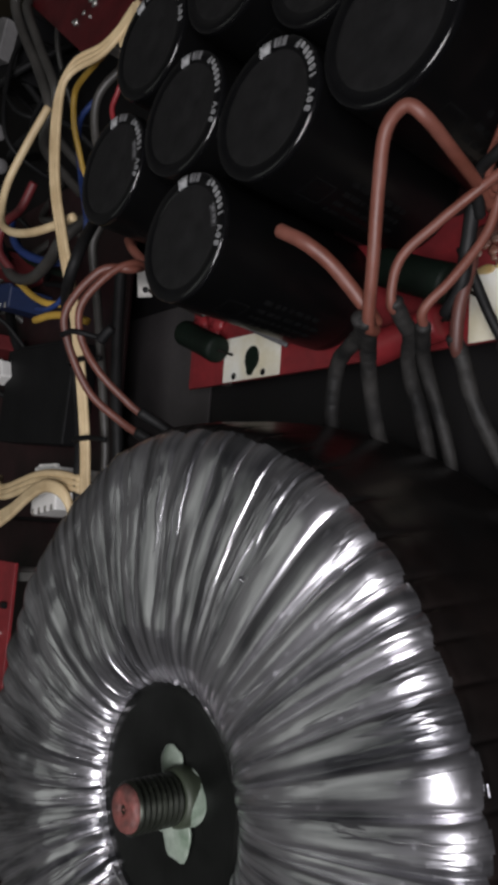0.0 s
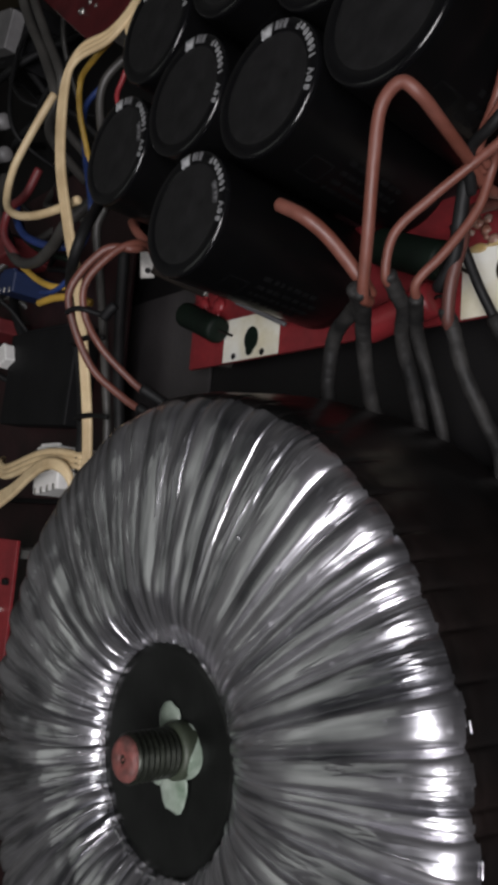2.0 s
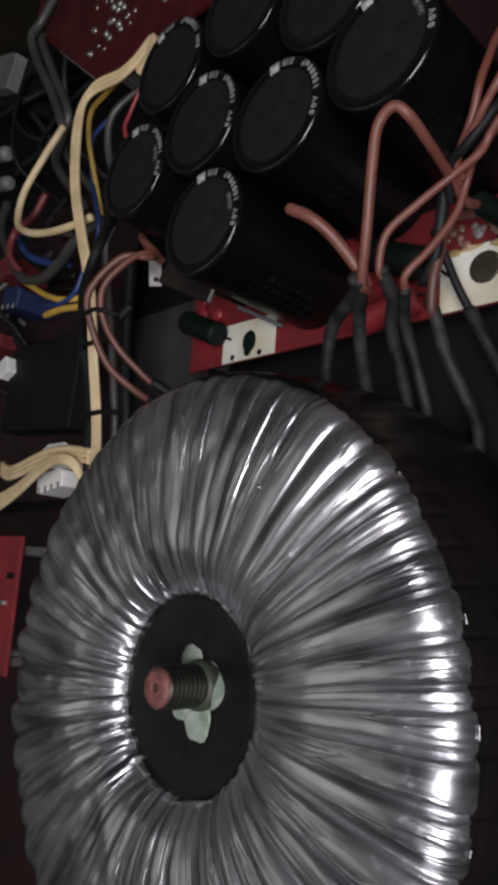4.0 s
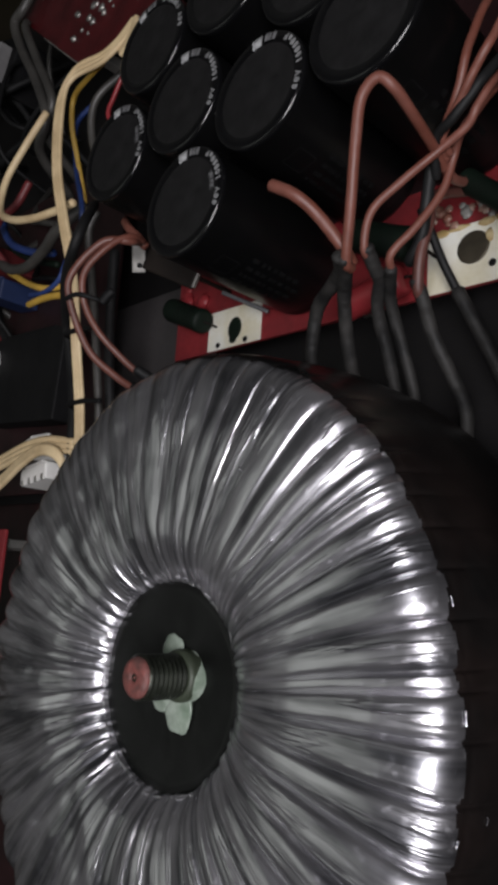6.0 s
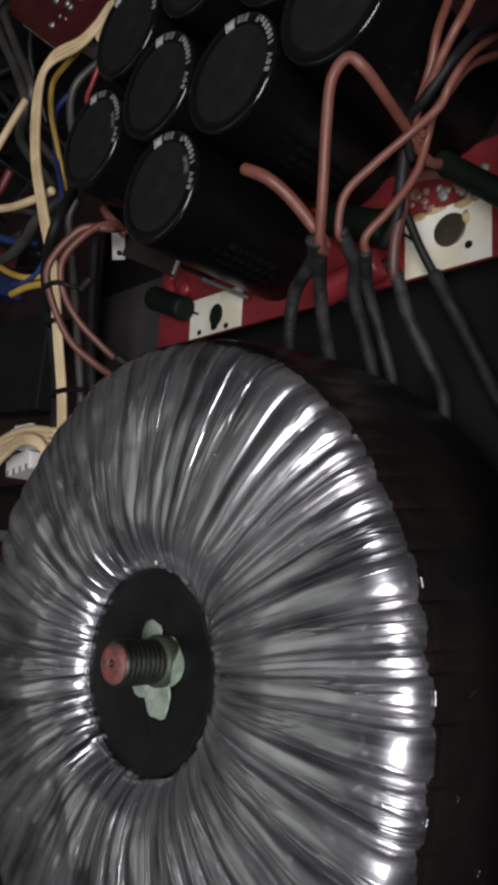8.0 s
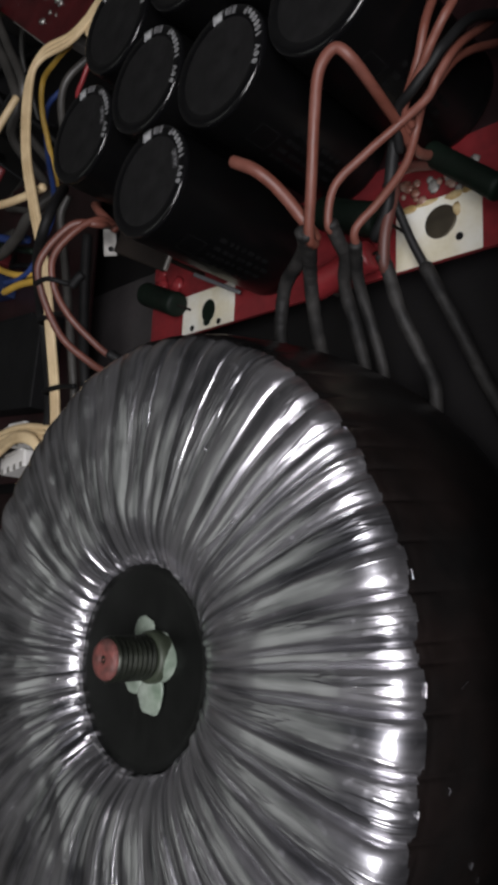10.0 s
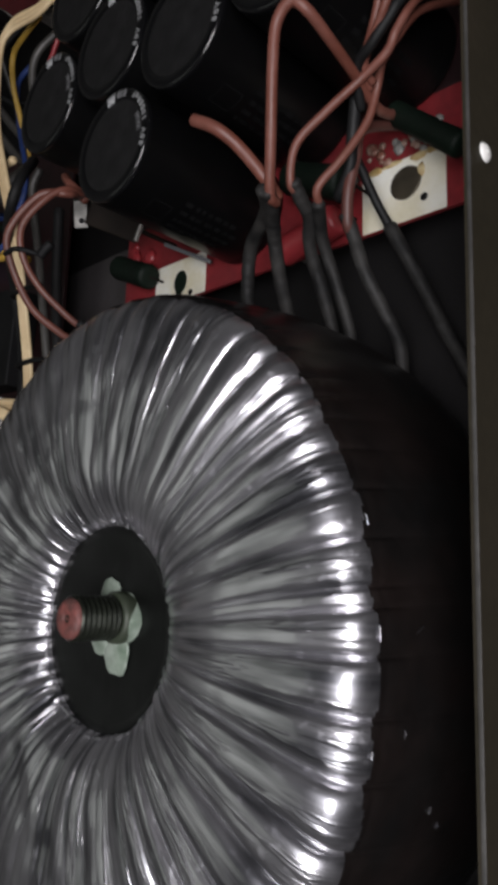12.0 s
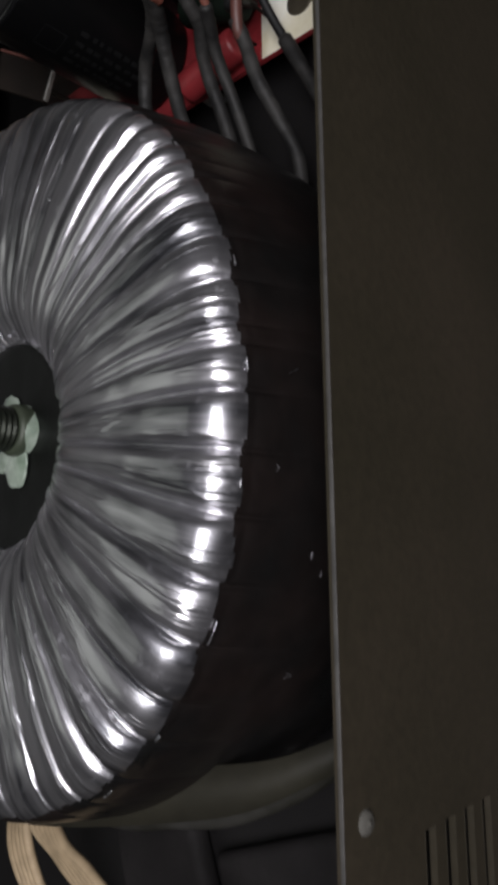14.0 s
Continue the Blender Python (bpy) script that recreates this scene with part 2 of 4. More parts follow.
def box(lo, hi, bevel=0.05, segments=2, m=None):
    bm = bmesh.new()
    size = [h - l for l, h in zip(lo, hi)]
    mid = [(l + h) / 2 for l, h in zip(lo, hi)]
    bmesh.ops.create_cube(bm, size=1, matrix=Matrix.Translation(mid) @ Matrix.Diagonal((*size, 1)))
    if bevel:
        bmesh.ops.bevel(bm, geom=bm.edges[:], offset=min(bevel, min(size) * 0.45), segments=segments, affect="EDGES", profile=0.5)
    if m:
        bmesh.ops.transform(bm, matrix=m, verts=bm.verts)
    return bm


def lathe(profile, steps=48, close=False):
    """A turned body from (radius, height) pairs."""
    verts, faces = [], []
    k = len(profile)
    for i in range(steps):
        a = 2 * math.pi * i / steps
        verts += [(r * math.cos(a), r * math.sin(a), z) for r, z in profile]
    for i in range(steps):
        j = (i + 1) % steps
        for p in range(k - 1):
            faces.append((i * k + p, j * k + p, j * k + p + 1, i * k + p + 1))
    return verts, faces


def curve_points(ctrl, per=10):
    """A smooth line through the control points."""
    pts = [Vector(p) for p in ctrl]
    pts = [pts[0] * 2 - pts[1]] + pts + [pts[-1] * 2 - pts[-2]]
    out = []
    for a, b, c, d in zip(pts, pts[1:], pts[2:], pts[3:]):
        for i in range(per):
            t = i / per
            out.append(0.5 * (2 * b + (c - a) * t + (2 * a - 5 * b + 4 * c - d) * t * t + (3 * b - a - 3 * c + d) * t ** 3))
    out.append(pts[-2])
    return out


def tube_mesh(ctrl, radius, per=10, sides=12, flat=1.0, wobble=0.0, seed=0):
    """Verts and faces of a cable through the control points, with rounded ends."""
    line = curve_points(ctrl, per)
    rng = random.Random(seed)
    verts, faces = [], []
    up = Vector((0.13, 0.21, 0.97))
    n = len(line)
    rings = []
    for i, p in enumerate(line):
        d = (line[min(i + 1, n - 1)] - line[max(i - 1, 0)]).normalized()
        s = d.cross(up)
        s = s.normalized() if s.length > 1e-4 else Vector((1, 0, 0))
        up = s.cross(d).normalized()
        r = radius * (1 + wobble * rng.uniform(-1, 1))
        rings.append((p, d, s, up, r))
    first, last = rings[0], rings[-1]
    caps0 = [(first[0] - first[1] * first[4] * 0.35, *first[1:4], first[4] * 0.75)]
    caps1 = [(last[0] + last[1] * last[4] * 0.35, *last[1:4], last[4] * 0.75)]
    rings = caps0 + rings + caps1
    for p, d, s, u, r in rings:
        for k in range(sides):
            a = 2 * math.pi * k / sides
            verts.append(tuple(p + s * (r * math.cos(a)) + u * (r * flat * math.sin(a))))
    for i in range(len(rings) - 1):
        for k in range(sides):
            q = (k + 1) % sides
            faces.append((i * sides + k, i * sides + q, (i + 1) * sides + q, (i + 1) * sides + k))
    faces.append(tuple(range(sides - 1, -1, -1)))
    faces.append(tuple(range((len(rings) - 1) * sides, len(rings) * sides)))
    return verts, faces


def cable(name, ctrl, radius, material, label, category="wire", group="", **kw):
    v, f = tube_mesh(ctrl, radius, **kw)
    return tagged(link(name, v, f, material), label, category, group)


# ---- the setting: bench, room, case ----
def slab(name, lo, hi, material, label, kind="structure", bevel=0.0, category=""):
    return tagged(part(name, box(lo, hi, bevel), material), label, category, "", kind)


slab("bench_top", (-100, -100, -5.2), (100, 100, -1.25), M_BENCH, "brown bench top under the opened case")
slab("wall_east", (100, -100, -4.2), (104, 100, 150), M_ROOM, "plain plaster room wall")
slab("wall_west", (-104, -100, -4.2), (-100, 100, 150), M_ROOM, "plain plaster room wall")
slab("wall_north", (-104, 100, -4.2), (104, 104, 150), M_ROOM, "plain plaster room wall")
slab("wall_south", (-104, -104, -4.2), (104, -100, 150), M_ROOM, "plain plaster room wall")
slab("ceiling", (-104, -104, 150), (104, 104, 154), M_ROOM, "plain plaster ceiling")

slab("case_floor", (-36, -24, -0.15), (10.1, 40, 0.0), M_SHADED_FLOOR, "grey painted steel floor plate of the case, shade in its colour")
slab("case_wall_west", (-36.12, -24, 0.0), (-36, 40, 7.5), M_STEEL_BLACK, "black painted steel side of the case")
slab("case_wall_north", (-36, 40, 0.0), (10.1, 40.12, 7.5), M_STEEL_BLACK, "black painted steel back of the case")
slab("case_wall_south", (-36, -24.12, 0.0), (10.1, -24, 7.5), M_STEEL_BLACK, "black painted steel front of the case")


def case_side():
    """The near side panel: a sheet with a row of slots, a worn top edge, two screws."""
    top, out, inn = 7.55, 10.25, 10.12
    panel = base("case_wall_east", (0, 0, 0), "black painted steel side panel with cooling slots", "", "", "structure")
    z0 = -1.25
    ys = [-24.0, -17.5, -7.65, 40.0]
    bm = bmesh.new()

    def plate(y0, y1, a, b):
        q = box((inn, y0, a), (out, y1, b), 0)
        q.verts.ensure_lookup_table()
        me = bpy.data.meshes.new("piece")
        q.to_mesh(me)
        q.free()
        bm.from_mesh(me)
        bpy.data.meshes.remove(me)

    plate(ys[0], ys[1], z0, top)
    plate(ys[2], ys[3], z0, top)
    plate(ys[1], ys[2], z0, 1.59)
    z = 1.59
    while z + 0.68 < 5.8:
        plate(ys[1], ys[2], z + 0.35, z + 0.68)
        z += 0.68
    plate(ys[1], ys[2], z, top)
    part("sheet", bm, M_STEEL_BLACK, panel)
    z = 1.59
    while z + 0.68 < 5.8:
        part("slot_lip", box((out - 0.02, ys[1], z + 0.348), (out + 0.008, ys[2], z + 0.358), 0.004), M_STEEL_BLACK, panel)
        z += 0.68
    # added plate standing for the dark interior seen through the slots
    part("slot_shade_plate", box((9.2, ys[1] - 0.3, 1.2), (9.3, ys[2] + 0.3, 6.2), 0.02), M_BLACKPL, panel, "black plate added behind the slots to keep them dark")
    part("top_edge", box((10.19, -24, top), (10.262, 40, top + 0.02), 0.008), M_EDGE, panel, "worn grey bare metal edge")
    # the second head is white: the bright glint on its metal, as colour
    for y, z, name in ((-7.1, 7.0, "screw_head"), (9.0, 6.97, "screw_head")):
        v, f = lathe([(0.0, 0.09), (0.03, 0.09), (0.05, 0.06), (0.12, 0.07), (0.17, 0.03), (0.19, 0.0), (0.19, -0.05)], 24)
        s = link(name, v, f, M_SCREW if y < 0 else M_WHITE, panel)
        s.matrix_local = pose(out * CM, y * CM, z * CM, 0, 90, 0)
    return panel


case_side()


# ---- the toroidal transformer ----
TX, TY = -0.66, -0.30


# azimuths of the creases that show on the lit side of the wrap, in degrees
CREASES = [113, 106, 98.6, 89.6, 83.5, 78, 72.9, 67.5, 61.4, 53.8, 47.5, 41.1, 37.2, 33.3, 28.2, 22.3, 15.5, 9.2, 6.6, 0.5,
           -7, -15, -23.6, -31.7, -40.3, -47.2, -55.4, -63.1, -69.6, -79.8, -86.9]


def film_mesh():
    """The pleated film over the winding: a turned profile, broad pleats between creases, crinkles on top."""
    prof = [(2.62, 6.55), (2.69, 6.84), (2.84, 7.04), (3.14, 7.27), (3.50, 7.47), (3.92, 7.61), (4.4, 7.69), (5.0, 7.73), (5.6, 7.74), (6.3, 7.70),
            (6.9, 7.64), (7.4, 7.57), (7.92, 7.45), (8.32, 7.24), (8.54, 6.97), (8.65, 6.64), (8.71, 6.27), (8.76, 5.95), (8.84, 5.45), (8.95, 4.8), (9.05, 3.8), (9.05, 1.5), (8.8, 0.5)]
    p = np.array(prof)
    s = np.r_[0, np.cumsum(np.hypot(*np.diff(p, axis=0).T))]
    rows, cols = 170, 1700
    rise = s[17]
    u = np.r_[np.linspace(0, rise, 140, endpoint=False), np.linspace(rise, s[-1], rows - 140)]
    r, z = np.interp(u, s, p[:, 0]), np.interp(u, s, p[:, 1])
    ker = np.ones(7) / 7
    r[3:-3], z[3:-3] = np.convolve(r, ker, "valid"), np.convolve(z, ker, "valid")
    dr, dz = np.gradient(r), np.gradient(z)
    ln = np.hypot(dr, dz)
    nr, nz = -dz / ln, dr / ln
    rng = np.random.RandomState(7)

    def folds(k, power, low=0.45, flat_side=False):
        """A ring of folds between creases at k (radians): shape 0..1, and the distance from the nearest crease."""
        k = np.sort(np.asarray(k) % (2 * np.pi))
        count = len(k)
        amp, lean = rng.uniform(low, 1.0, count), rng.uniform(0.3, 0.7, count)
        sharp = rng.uniform(power * 0.75, power * 1.25, count)
        if flat_side:
            # taut, flat-topped pleats on the side towards the opening
            side = (np.degrees(k) + 180) % 360 - 180
            flat = (side > -44) & (side < 27)
            sharp, lean, amp = np.where(flat, sharp + 2.2, sharp), np.where(flat, 0.4 + 0.2 * lean, lean), np.where(flat, 0.42 + 0.25 * amp, amp)
        edges = np.r_[k, k[0] + 2 * np.pi]

        def h(theta):
            th = (theta - k[0]) % (2 * np.pi) + k[0]
            i = np.clip(np.searchsorted(edges, th, "right") - 1, 0, count - 1)
            wide = edges[i + 1] - edges[i]
            f = (th - edges[i]) / wide
            ff = np.where(f < lean[i], f / lean[i] * 0.5, 0.5 + (f - lean[i]) / (1 - lean[i]) * 0.5)
            near = np.minimum(f, 1 - f) * wide
            return amp[i] * (1 - np.abs(2 * ff - 1) ** sharp[i]) * np.minimum(wide / 0.13, 1.25), near

        return h

    def scatter(count, jitter):
        return (np.arange(count) + rng.uniform(-jitter, jitter, count)) / count * 2 * np.pi

    rest = [a + rng.uniform(-2.2, 2.2) for a in np.arange(121, 267, 7.6)]
    big = folds(np.radians(CREASES + rest), 2.1, 0.4, True)
    mid, fine, hair = folds(scatter(50, 0.4), 1.9, 0.3), folds(scatter(170, 0.48), 1.5, 0.0), folds(scatter(310, 0.48), 1.4, 0.0)
    th = np.linspace(0, 2 * np.pi, cols, endpoint=False)
    t = np.clip(u / s[19], 0, 1.2)
    R, TH = np.meshgrid(r, th, indexing="ij")
    Tn, ZZ = np.meshgrid(t, th, indexing="ij")[0], np.meshgrid(z, th, indexing="ij")[0]
    waves = [(rng.randint(2, 12), rng.uniform(0, 6.28), rng.uniform(0.5, 1)) for _ in range(7)]
    bend = sum(a * np.sin(m * TH + ph) for m, ph, a in waves)
    rim = np.clip((R - 4.2) / 4.0, 0, 1)
    # creases wander away from their place at the rim as they run inwards
    drift = sum(a * np.sin(m * TH + ph + 2.5 * Tn * (1 if m % 2 else -1)) for m, ph, a in waves) * 0.012
    twist = drift * (1 - rim)
    inner = np.clip(1 - (R - 2.7) / 2.4, 0, 1)
    scale = R / 8.0
    az = (np.degrees(TH) + 180) % 360 - 180
    # deep pleats on the lit side, shallow crinkles on the far side
    deep = 1.0 - 0.74 * np.clip((az - 34) / 26, 0, 1) * (az > 0) * np.clip((160 - az) / 30, 0, 1) - 0.42 * np.clip((np.abs(az) - 120) / 30, 0, 1) - 0.66 * np.clip((-az - 44) / 22, 0, 1) * np.clip((az + 150) / 30, 0, 1)
    slack = 1 - (0.80 * np.clip((7.32 - ZZ) / 0.55, 0, 1) + 0.17 * np.clip((6.3 - ZZ) / 1.5, 0, 1)) * (R > 7)
    main, near = big(TH + twist)
    H = 0.36 * scale * main * deep * (1 - 0.45 * inner)
    m1, n1 = mid(TH - twist * 1.6 + 0.05 * Tn)
    patchy = np.clip(0.5 + 0.5 * np.sin(6 * Tn + 2.2 * bend), 0.1, 1)
    H += 0.12 * scale * m1 * (0.04 * patchy + 1.5 * inner) * (0.2 + 0.8 * deep)
    f1, n2 = fine(TH + twist * 2.5 - 0.04 * Tn)
    H += 0.045 * scale * f1 * (0.08 + 0.5 * inner + 0.45 * (np.abs(az) > 110)) * (0.2 + 0.8 * deep) * (0.35 + 0.65 * np.clip(np.sin(9 * Tn - 1.7 * bend), 0, 1))
    h1, n3 = hair(TH - twist * 3.0 + 0.10 * (Tn - 0.5) * np.sin(3 * TH))
    H += 0.018 * scale * h1 * (0.05 + 0.6 * inner) * np.clip(np.sin(13 * Tn + 2.6 * bend), 0.1, 1)
    # slack undulation of the film, a centimetre or two long
    X0, Y0 = R * np.cos(TH), R * np.sin(TH)
    for _ in range(44):
        way, length = rng.uniform(0, 6.28), rng.uniform(0.7, 2.6)
        H += 0.0024 * length * np.sin((X0 * np.cos(way) + Y0 * np.sin(way)) * 6.28 / length + rng.uniform(0, 6.28)) * (0.5 + 0.7 * (np.abs(az) > 75))
    # pinched cross-wrinkles on the shoulder
    band = np.exp(-((ZZ - 6.85) / 0.2) ** 2) * (R > 7)
    H += 0.020 * band * np.sin(34 * TH + 2 * bend) * np.sin(ZZ * 22 + 3 * bend + 5 * np.sin(17 * TH))
    H *= slack * np.clip(Tn * 14, 0, 1)
    # the creases stay sharp over the shoulder
    H -= 0.055 * np.exp(-(near * R / 0.05) ** 2) * np.clip((R - 5.0) / 2.5, 0, 1) * np.clip((ZZ - 6.0) / 0.6, 0, 1) * (0.3 + 0.7 * deep)
    # the torn inner border stands up unevenly
    lift = np.exp(-((R - 2.74) / 0.14) ** 2) * (R < 3.2)
    H += lift * 0.04 * np.clip(np.sin(23 * TH + 2.5 * bend) + 0.6 * np.sin(57 * TH + bend), -0.6, 1.3)
    # the winding is fuller along the case than across it
    full = 1 + 0.052 * np.sin(TH) ** 2 * np.clip((R - 4.5) / 3.5, 0, 1)
    X = (R * full + nr[:, None] * H) * np.cos(TH)
    Y = (R * full + nr[:, None] * H) * np.sin(TH)
    Z = z[:, None] + nz[:, None] * H
    verts = np.stack([X, Y, Z], -1).reshape(-1, 3)
    i, j = np.meshgrid(np.arange(rows - 1), np.arange(cols), indexing="ij")
    q = (j + 1) % cols
    faces = np.stack([i * cols + j, i * cols + q, (i + 1) * cols + q, (i + 1) * cols + j], -1).reshape(-1, 4)[:, ::-1]
    # the shiny top; on one side a darker skirt goes on down from the shoulder
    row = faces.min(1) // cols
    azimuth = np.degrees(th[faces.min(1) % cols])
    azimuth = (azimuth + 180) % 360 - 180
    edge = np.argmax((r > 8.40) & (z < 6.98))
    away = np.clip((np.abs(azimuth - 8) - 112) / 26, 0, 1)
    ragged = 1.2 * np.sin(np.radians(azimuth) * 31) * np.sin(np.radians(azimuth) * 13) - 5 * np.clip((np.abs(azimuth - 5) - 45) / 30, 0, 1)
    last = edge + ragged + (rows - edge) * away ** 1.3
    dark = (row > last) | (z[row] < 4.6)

    def pick(chosen):
        used, again = np.unique(chosen, return_inverse=True)
        return verts[used].tolist(), again.reshape(-1, 4).tolist()

    return pick(faces[~dark]), pick(faces[dark]), verts.reshape(rows, cols, 3), int(edge)


def transformer():
    t = base("toroidal_transformer", (TX, TY, 0), "large toroidal transformer wrapped in shiny pleated grey film", "transformer")
    top, skirt, grid, edge = film_mesh()
    link("film_wrap", *top, M_FILM, t, "shiny grey pleated plastic film")
    link("film_skirt", *skirt, M_SKIRT_SHADED, t, "dark glossy film drawn down the side")
    # torn flecks and creases of film that stand up and catch the light
    rng = random.Random(9)
    spots = [(2.4, 5.12, 7.60, 0.04, 0.09), (-0.3, 2.5, 7.0, 0.05, 0.10), (2.0, 1.3, 7.1, 0.04, 0.10)]
    for x, y, z, w, ln in spots:
        bm = bmesh.new()
        bmesh.ops.create_icosphere(bm, subdivisions=2, radius=1)
        m = Matrix.Translation((x - TX, y - TY, z + 0.12)) @ Matrix.Rotation(math.atan2(y - TY, x - TX) + rng.uniform(0.9, 2.0), 4, "Z") @ Matrix.Rotation(rng.uniform(-0.4, 0.4), 4, "Y") @ Matrix.Diagonal((ln, w, w, 1))
        bmesh.ops.transform(bm, matrix=m, verts=bm.verts)
        for q in bm.verts:
            q.co += Vector((noise.noise(q.co * 6), noise.noise(q.co * 6 + Vector((5, 0, 0))), 0)) * 0.03
        part("film_fleck", bm, M_FILM, t, "", True)
    # rolled shreds of film along the line where the shiny film ends
    rng = random.Random(21)
    cols = grid.shape[1]
    for az in (-58, -46, -31, -27, -10, 3, 19, 41):
        c0 = int(((az + rng.uniform(-2, 2)) % 360) / 360 * cols)
        span, row = rng.randint(4, 9), edge + rng.randint(0, 2)
        way = [tuple(grid[row][(c0 + k * span // 3) % cols] * 1.004) for k in range(4)]
        v, f = tube_mesh(way, rng.uniform(0.012, 0.024), 5, 6, wobble=0.4, seed=az)
        link("film_shred", v, f, M_FILM, t)
    # specks of torn film on the dark side
    rng = random.Random(63)
    for k in range(5):
        c0, row = int((rng.uniform(-42, 32) % 360) / 360 * cols), edge + rng.randint(5, 26)
        way = [tuple(grid[row + m * rng.randint(0, 1)][(c0 + m * 2) % cols] * 1.003) for m in range(3)]
        v, f = tube_mesh(way, rng.uniform(0.005, 0.010), 4, 6, wobble=0.5, seed=k)
        link("film_speck", v, f, M_FILM, t)
    # flaky border of the film round the centre
    for k in range(26):
        a0, span = rng.uniform(0, 6.28), rng.uniform(0.06, 0.22)
        way = [((2.76 + rng.uniform(-0.05, 0.06)) * math.cos(a0 + span * m), (2.76 + rng.uniform(-0.05, 0.06)) * math.sin(a0 + span * m), 6.93 + rng.uniform(-0.03, 0.06)) for m in range(4)]
        v, f = tube_mesh(way, rng.uniform(0.014, 0.04), 4, 6, flat=0.5, wobble=0.5, seed=k)
        link("film_border_flake", v, f, M_FILM, t)
    # side: the darker lower winding under tape, slightly ribbed
    v, f = [], []
    prof = [(8.95, 4.6), (9.05, 4.1), (9.08, 3.4), (9.05, 1.6), (8.9, 0.8), (8.5, 0.3), (7.8, 0.02)]
    rng = random.Random(3)
    steps, k = 300, len(prof)
    for i in range(steps):
        a = 2 * math.pi * i / steps
        rib = -0.16 + 0.03 * math.sin(i * 2 * math.pi / 6.0) + rng.uniform(-0.02, 0.02)
        full = 1 + 0.052 * math.sin(a) ** 2
        v += [((r * full + (rib if 0 < n < k - 1 else -0.02)) * math.cos(a), (r * full + (rib if 0 < n < k - 1 else -0.02)) * math.sin(a), z) for n, (r, z) in enumerate(prof)]
    for i in range(steps):
        j = (i + 1) % steps
        f += [(i * k + p, i * k + p + 1, j * k + p + 1, j * k + p) for p in range(k - 1)]
    link("winding_side", v, f, M_SIDE, t, "dark taped winding side")
    v, f = lathe([(0.0, 6.82), (0.7, 6.82), (1.25, 6.80), (1.9, 6.80), (2.4, 6.84), (2.66, 6.86), (2.80, 6.6)], 64)
    rng = random.Random(5)
    v = [(x, y, z + rng.uniform(-0.012, 0.012)) for x, y, z in v]
    link("centre_disc", v, f, M_DISC, t, "black potting disc closing the centre")
    # the bolt stands a little off the middle
    bx, by = -TX, -TY
    prof, z = [(0.0, 8.5), (0.40, 8.5), (0.50, 8.42)], 8.36
    while z > 6.6:
        prof += [(0.57, z), (0.57, z - 0.04), (0.50, z - 0.085), (0.50, z - 0.105)]
        z -= 0.15
    v, f = lathe(prof, 32)
    bolt = link("bolt", v, f, M_BOLT, t, "dark oiled threaded bolt")
    v, f = lathe([(0.0, 8.535), (0.07, 8.46), (0.12, 8.53), (0.16, 8.548), (0.36, 8.545), (0.47, 8.50), (0.51, 8.42), (0.50, 8.38)], 28)
    link("paint_dab", v, f, M_REDPAINT, bolt, "chipped red paint on the bolt end")
    bolt.location = (bx * CM, by * CM, 0)
    v, f = lathe([(0.48, 7.20), (0.55, 7.22), (0.61, 7.19), (0.66, 7.12), (0.67, 7.0), (0.67, 6.7)], 6 * 6)
    nut = link("nut", v, f, M_NUT, t, "bright zinc washer and nut")
    nut.location = (bx * CM, by * CM, 0)
    v, f = [], []
    for n in range(25):
        a = radians(-95 + n * 7)
        w = 0.30 + 0.10 * noise.noise(Vector((n * 0.13, 2.0, 0))) - 0.08 * abs(n - 12) / 12
        for k in range(7):
            q = k / 6
            rr = 0.50 + w * 0.8 * q
            v.append((bx + rr * math.cos(a), by + rr * math.sin(a), 6.80 + 0.36 * math.sin(math.pi * min(q * 0.85 + 0.15, 1))))
    f = [(n * 7 + k, n * 7 + k + 1, n * 7 + k + 8, n * 7 + k + 7) for n in range(24) for k in range(6)]
    link("sealant", v, f, M_GLUE, t, "smeared whitish sealant")
    for cx, cy, sx, sy, h, seed in ((-0.55, 0.55, 0.42, 0.45, 0.10, 1), (-0.12, -0.88, 0.52, 0.62, 0.11, 2), (-0.75, -0.72, 0.50, 0.30, 0.07, 4)):
        bm = bmesh.new()
        bmesh.ops.create_icosphere(bm, subdivisions=3, radius=1)
        for w in bm.verts:
            d = 1 + 0.22 * noise.noise(w.co * 1.7 + Vector((seed * 9.1, 0, 0)))
            w.co = Vector((w.co.x * sx * d + cx + bx, w.co.y * sy * d + cy + by, max(w.co.z, -0.2) * h * d + 6.86))
        part("sealant", bm, M_GLUE, t, "smeared whitish sealant", True)
    return t


transformer()


# ---- capacitor board ----
PCB_Z = 1.46


def ring_text(text, radius, start, step, size):
    """Characters set along a ring, their tops to the middle: verts and faces."""
    verts, faces = [], []
    for n, ch in enumerate(text):
        if ch == " ":
            continue
        cu = bpy.data.curves.new("glyph", "FONT")
        cu.body, cu.size, cu.align_x, cu.align_y = ch, size, "CENTER", "CENTER"
        cu.extrude, cu.offset = 0.004, 0.014
        ob = bpy.data.objects.new("glyph", cu)
        me = bpy.data.meshes.new_from_object(ob)
        a = radians(start + n * step)
        rot = Matrix.Translation((radius * math.cos(a), radius * math.sin(a), 0)) @ Matrix.Rotation(a + math.pi / 2 , 4, "Z")
        off = len(verts)
        verts += [tuple(rot @ v.co) for v in me.vertices]
        faces += [tuple(i + off for i in p.vertices) for p in me.polygons]
        bpy.data.meshes.remove(me)
        bpy.data.objects.remove(ob)
        bpy.data.curves.remove(cu)
    return verts, faces


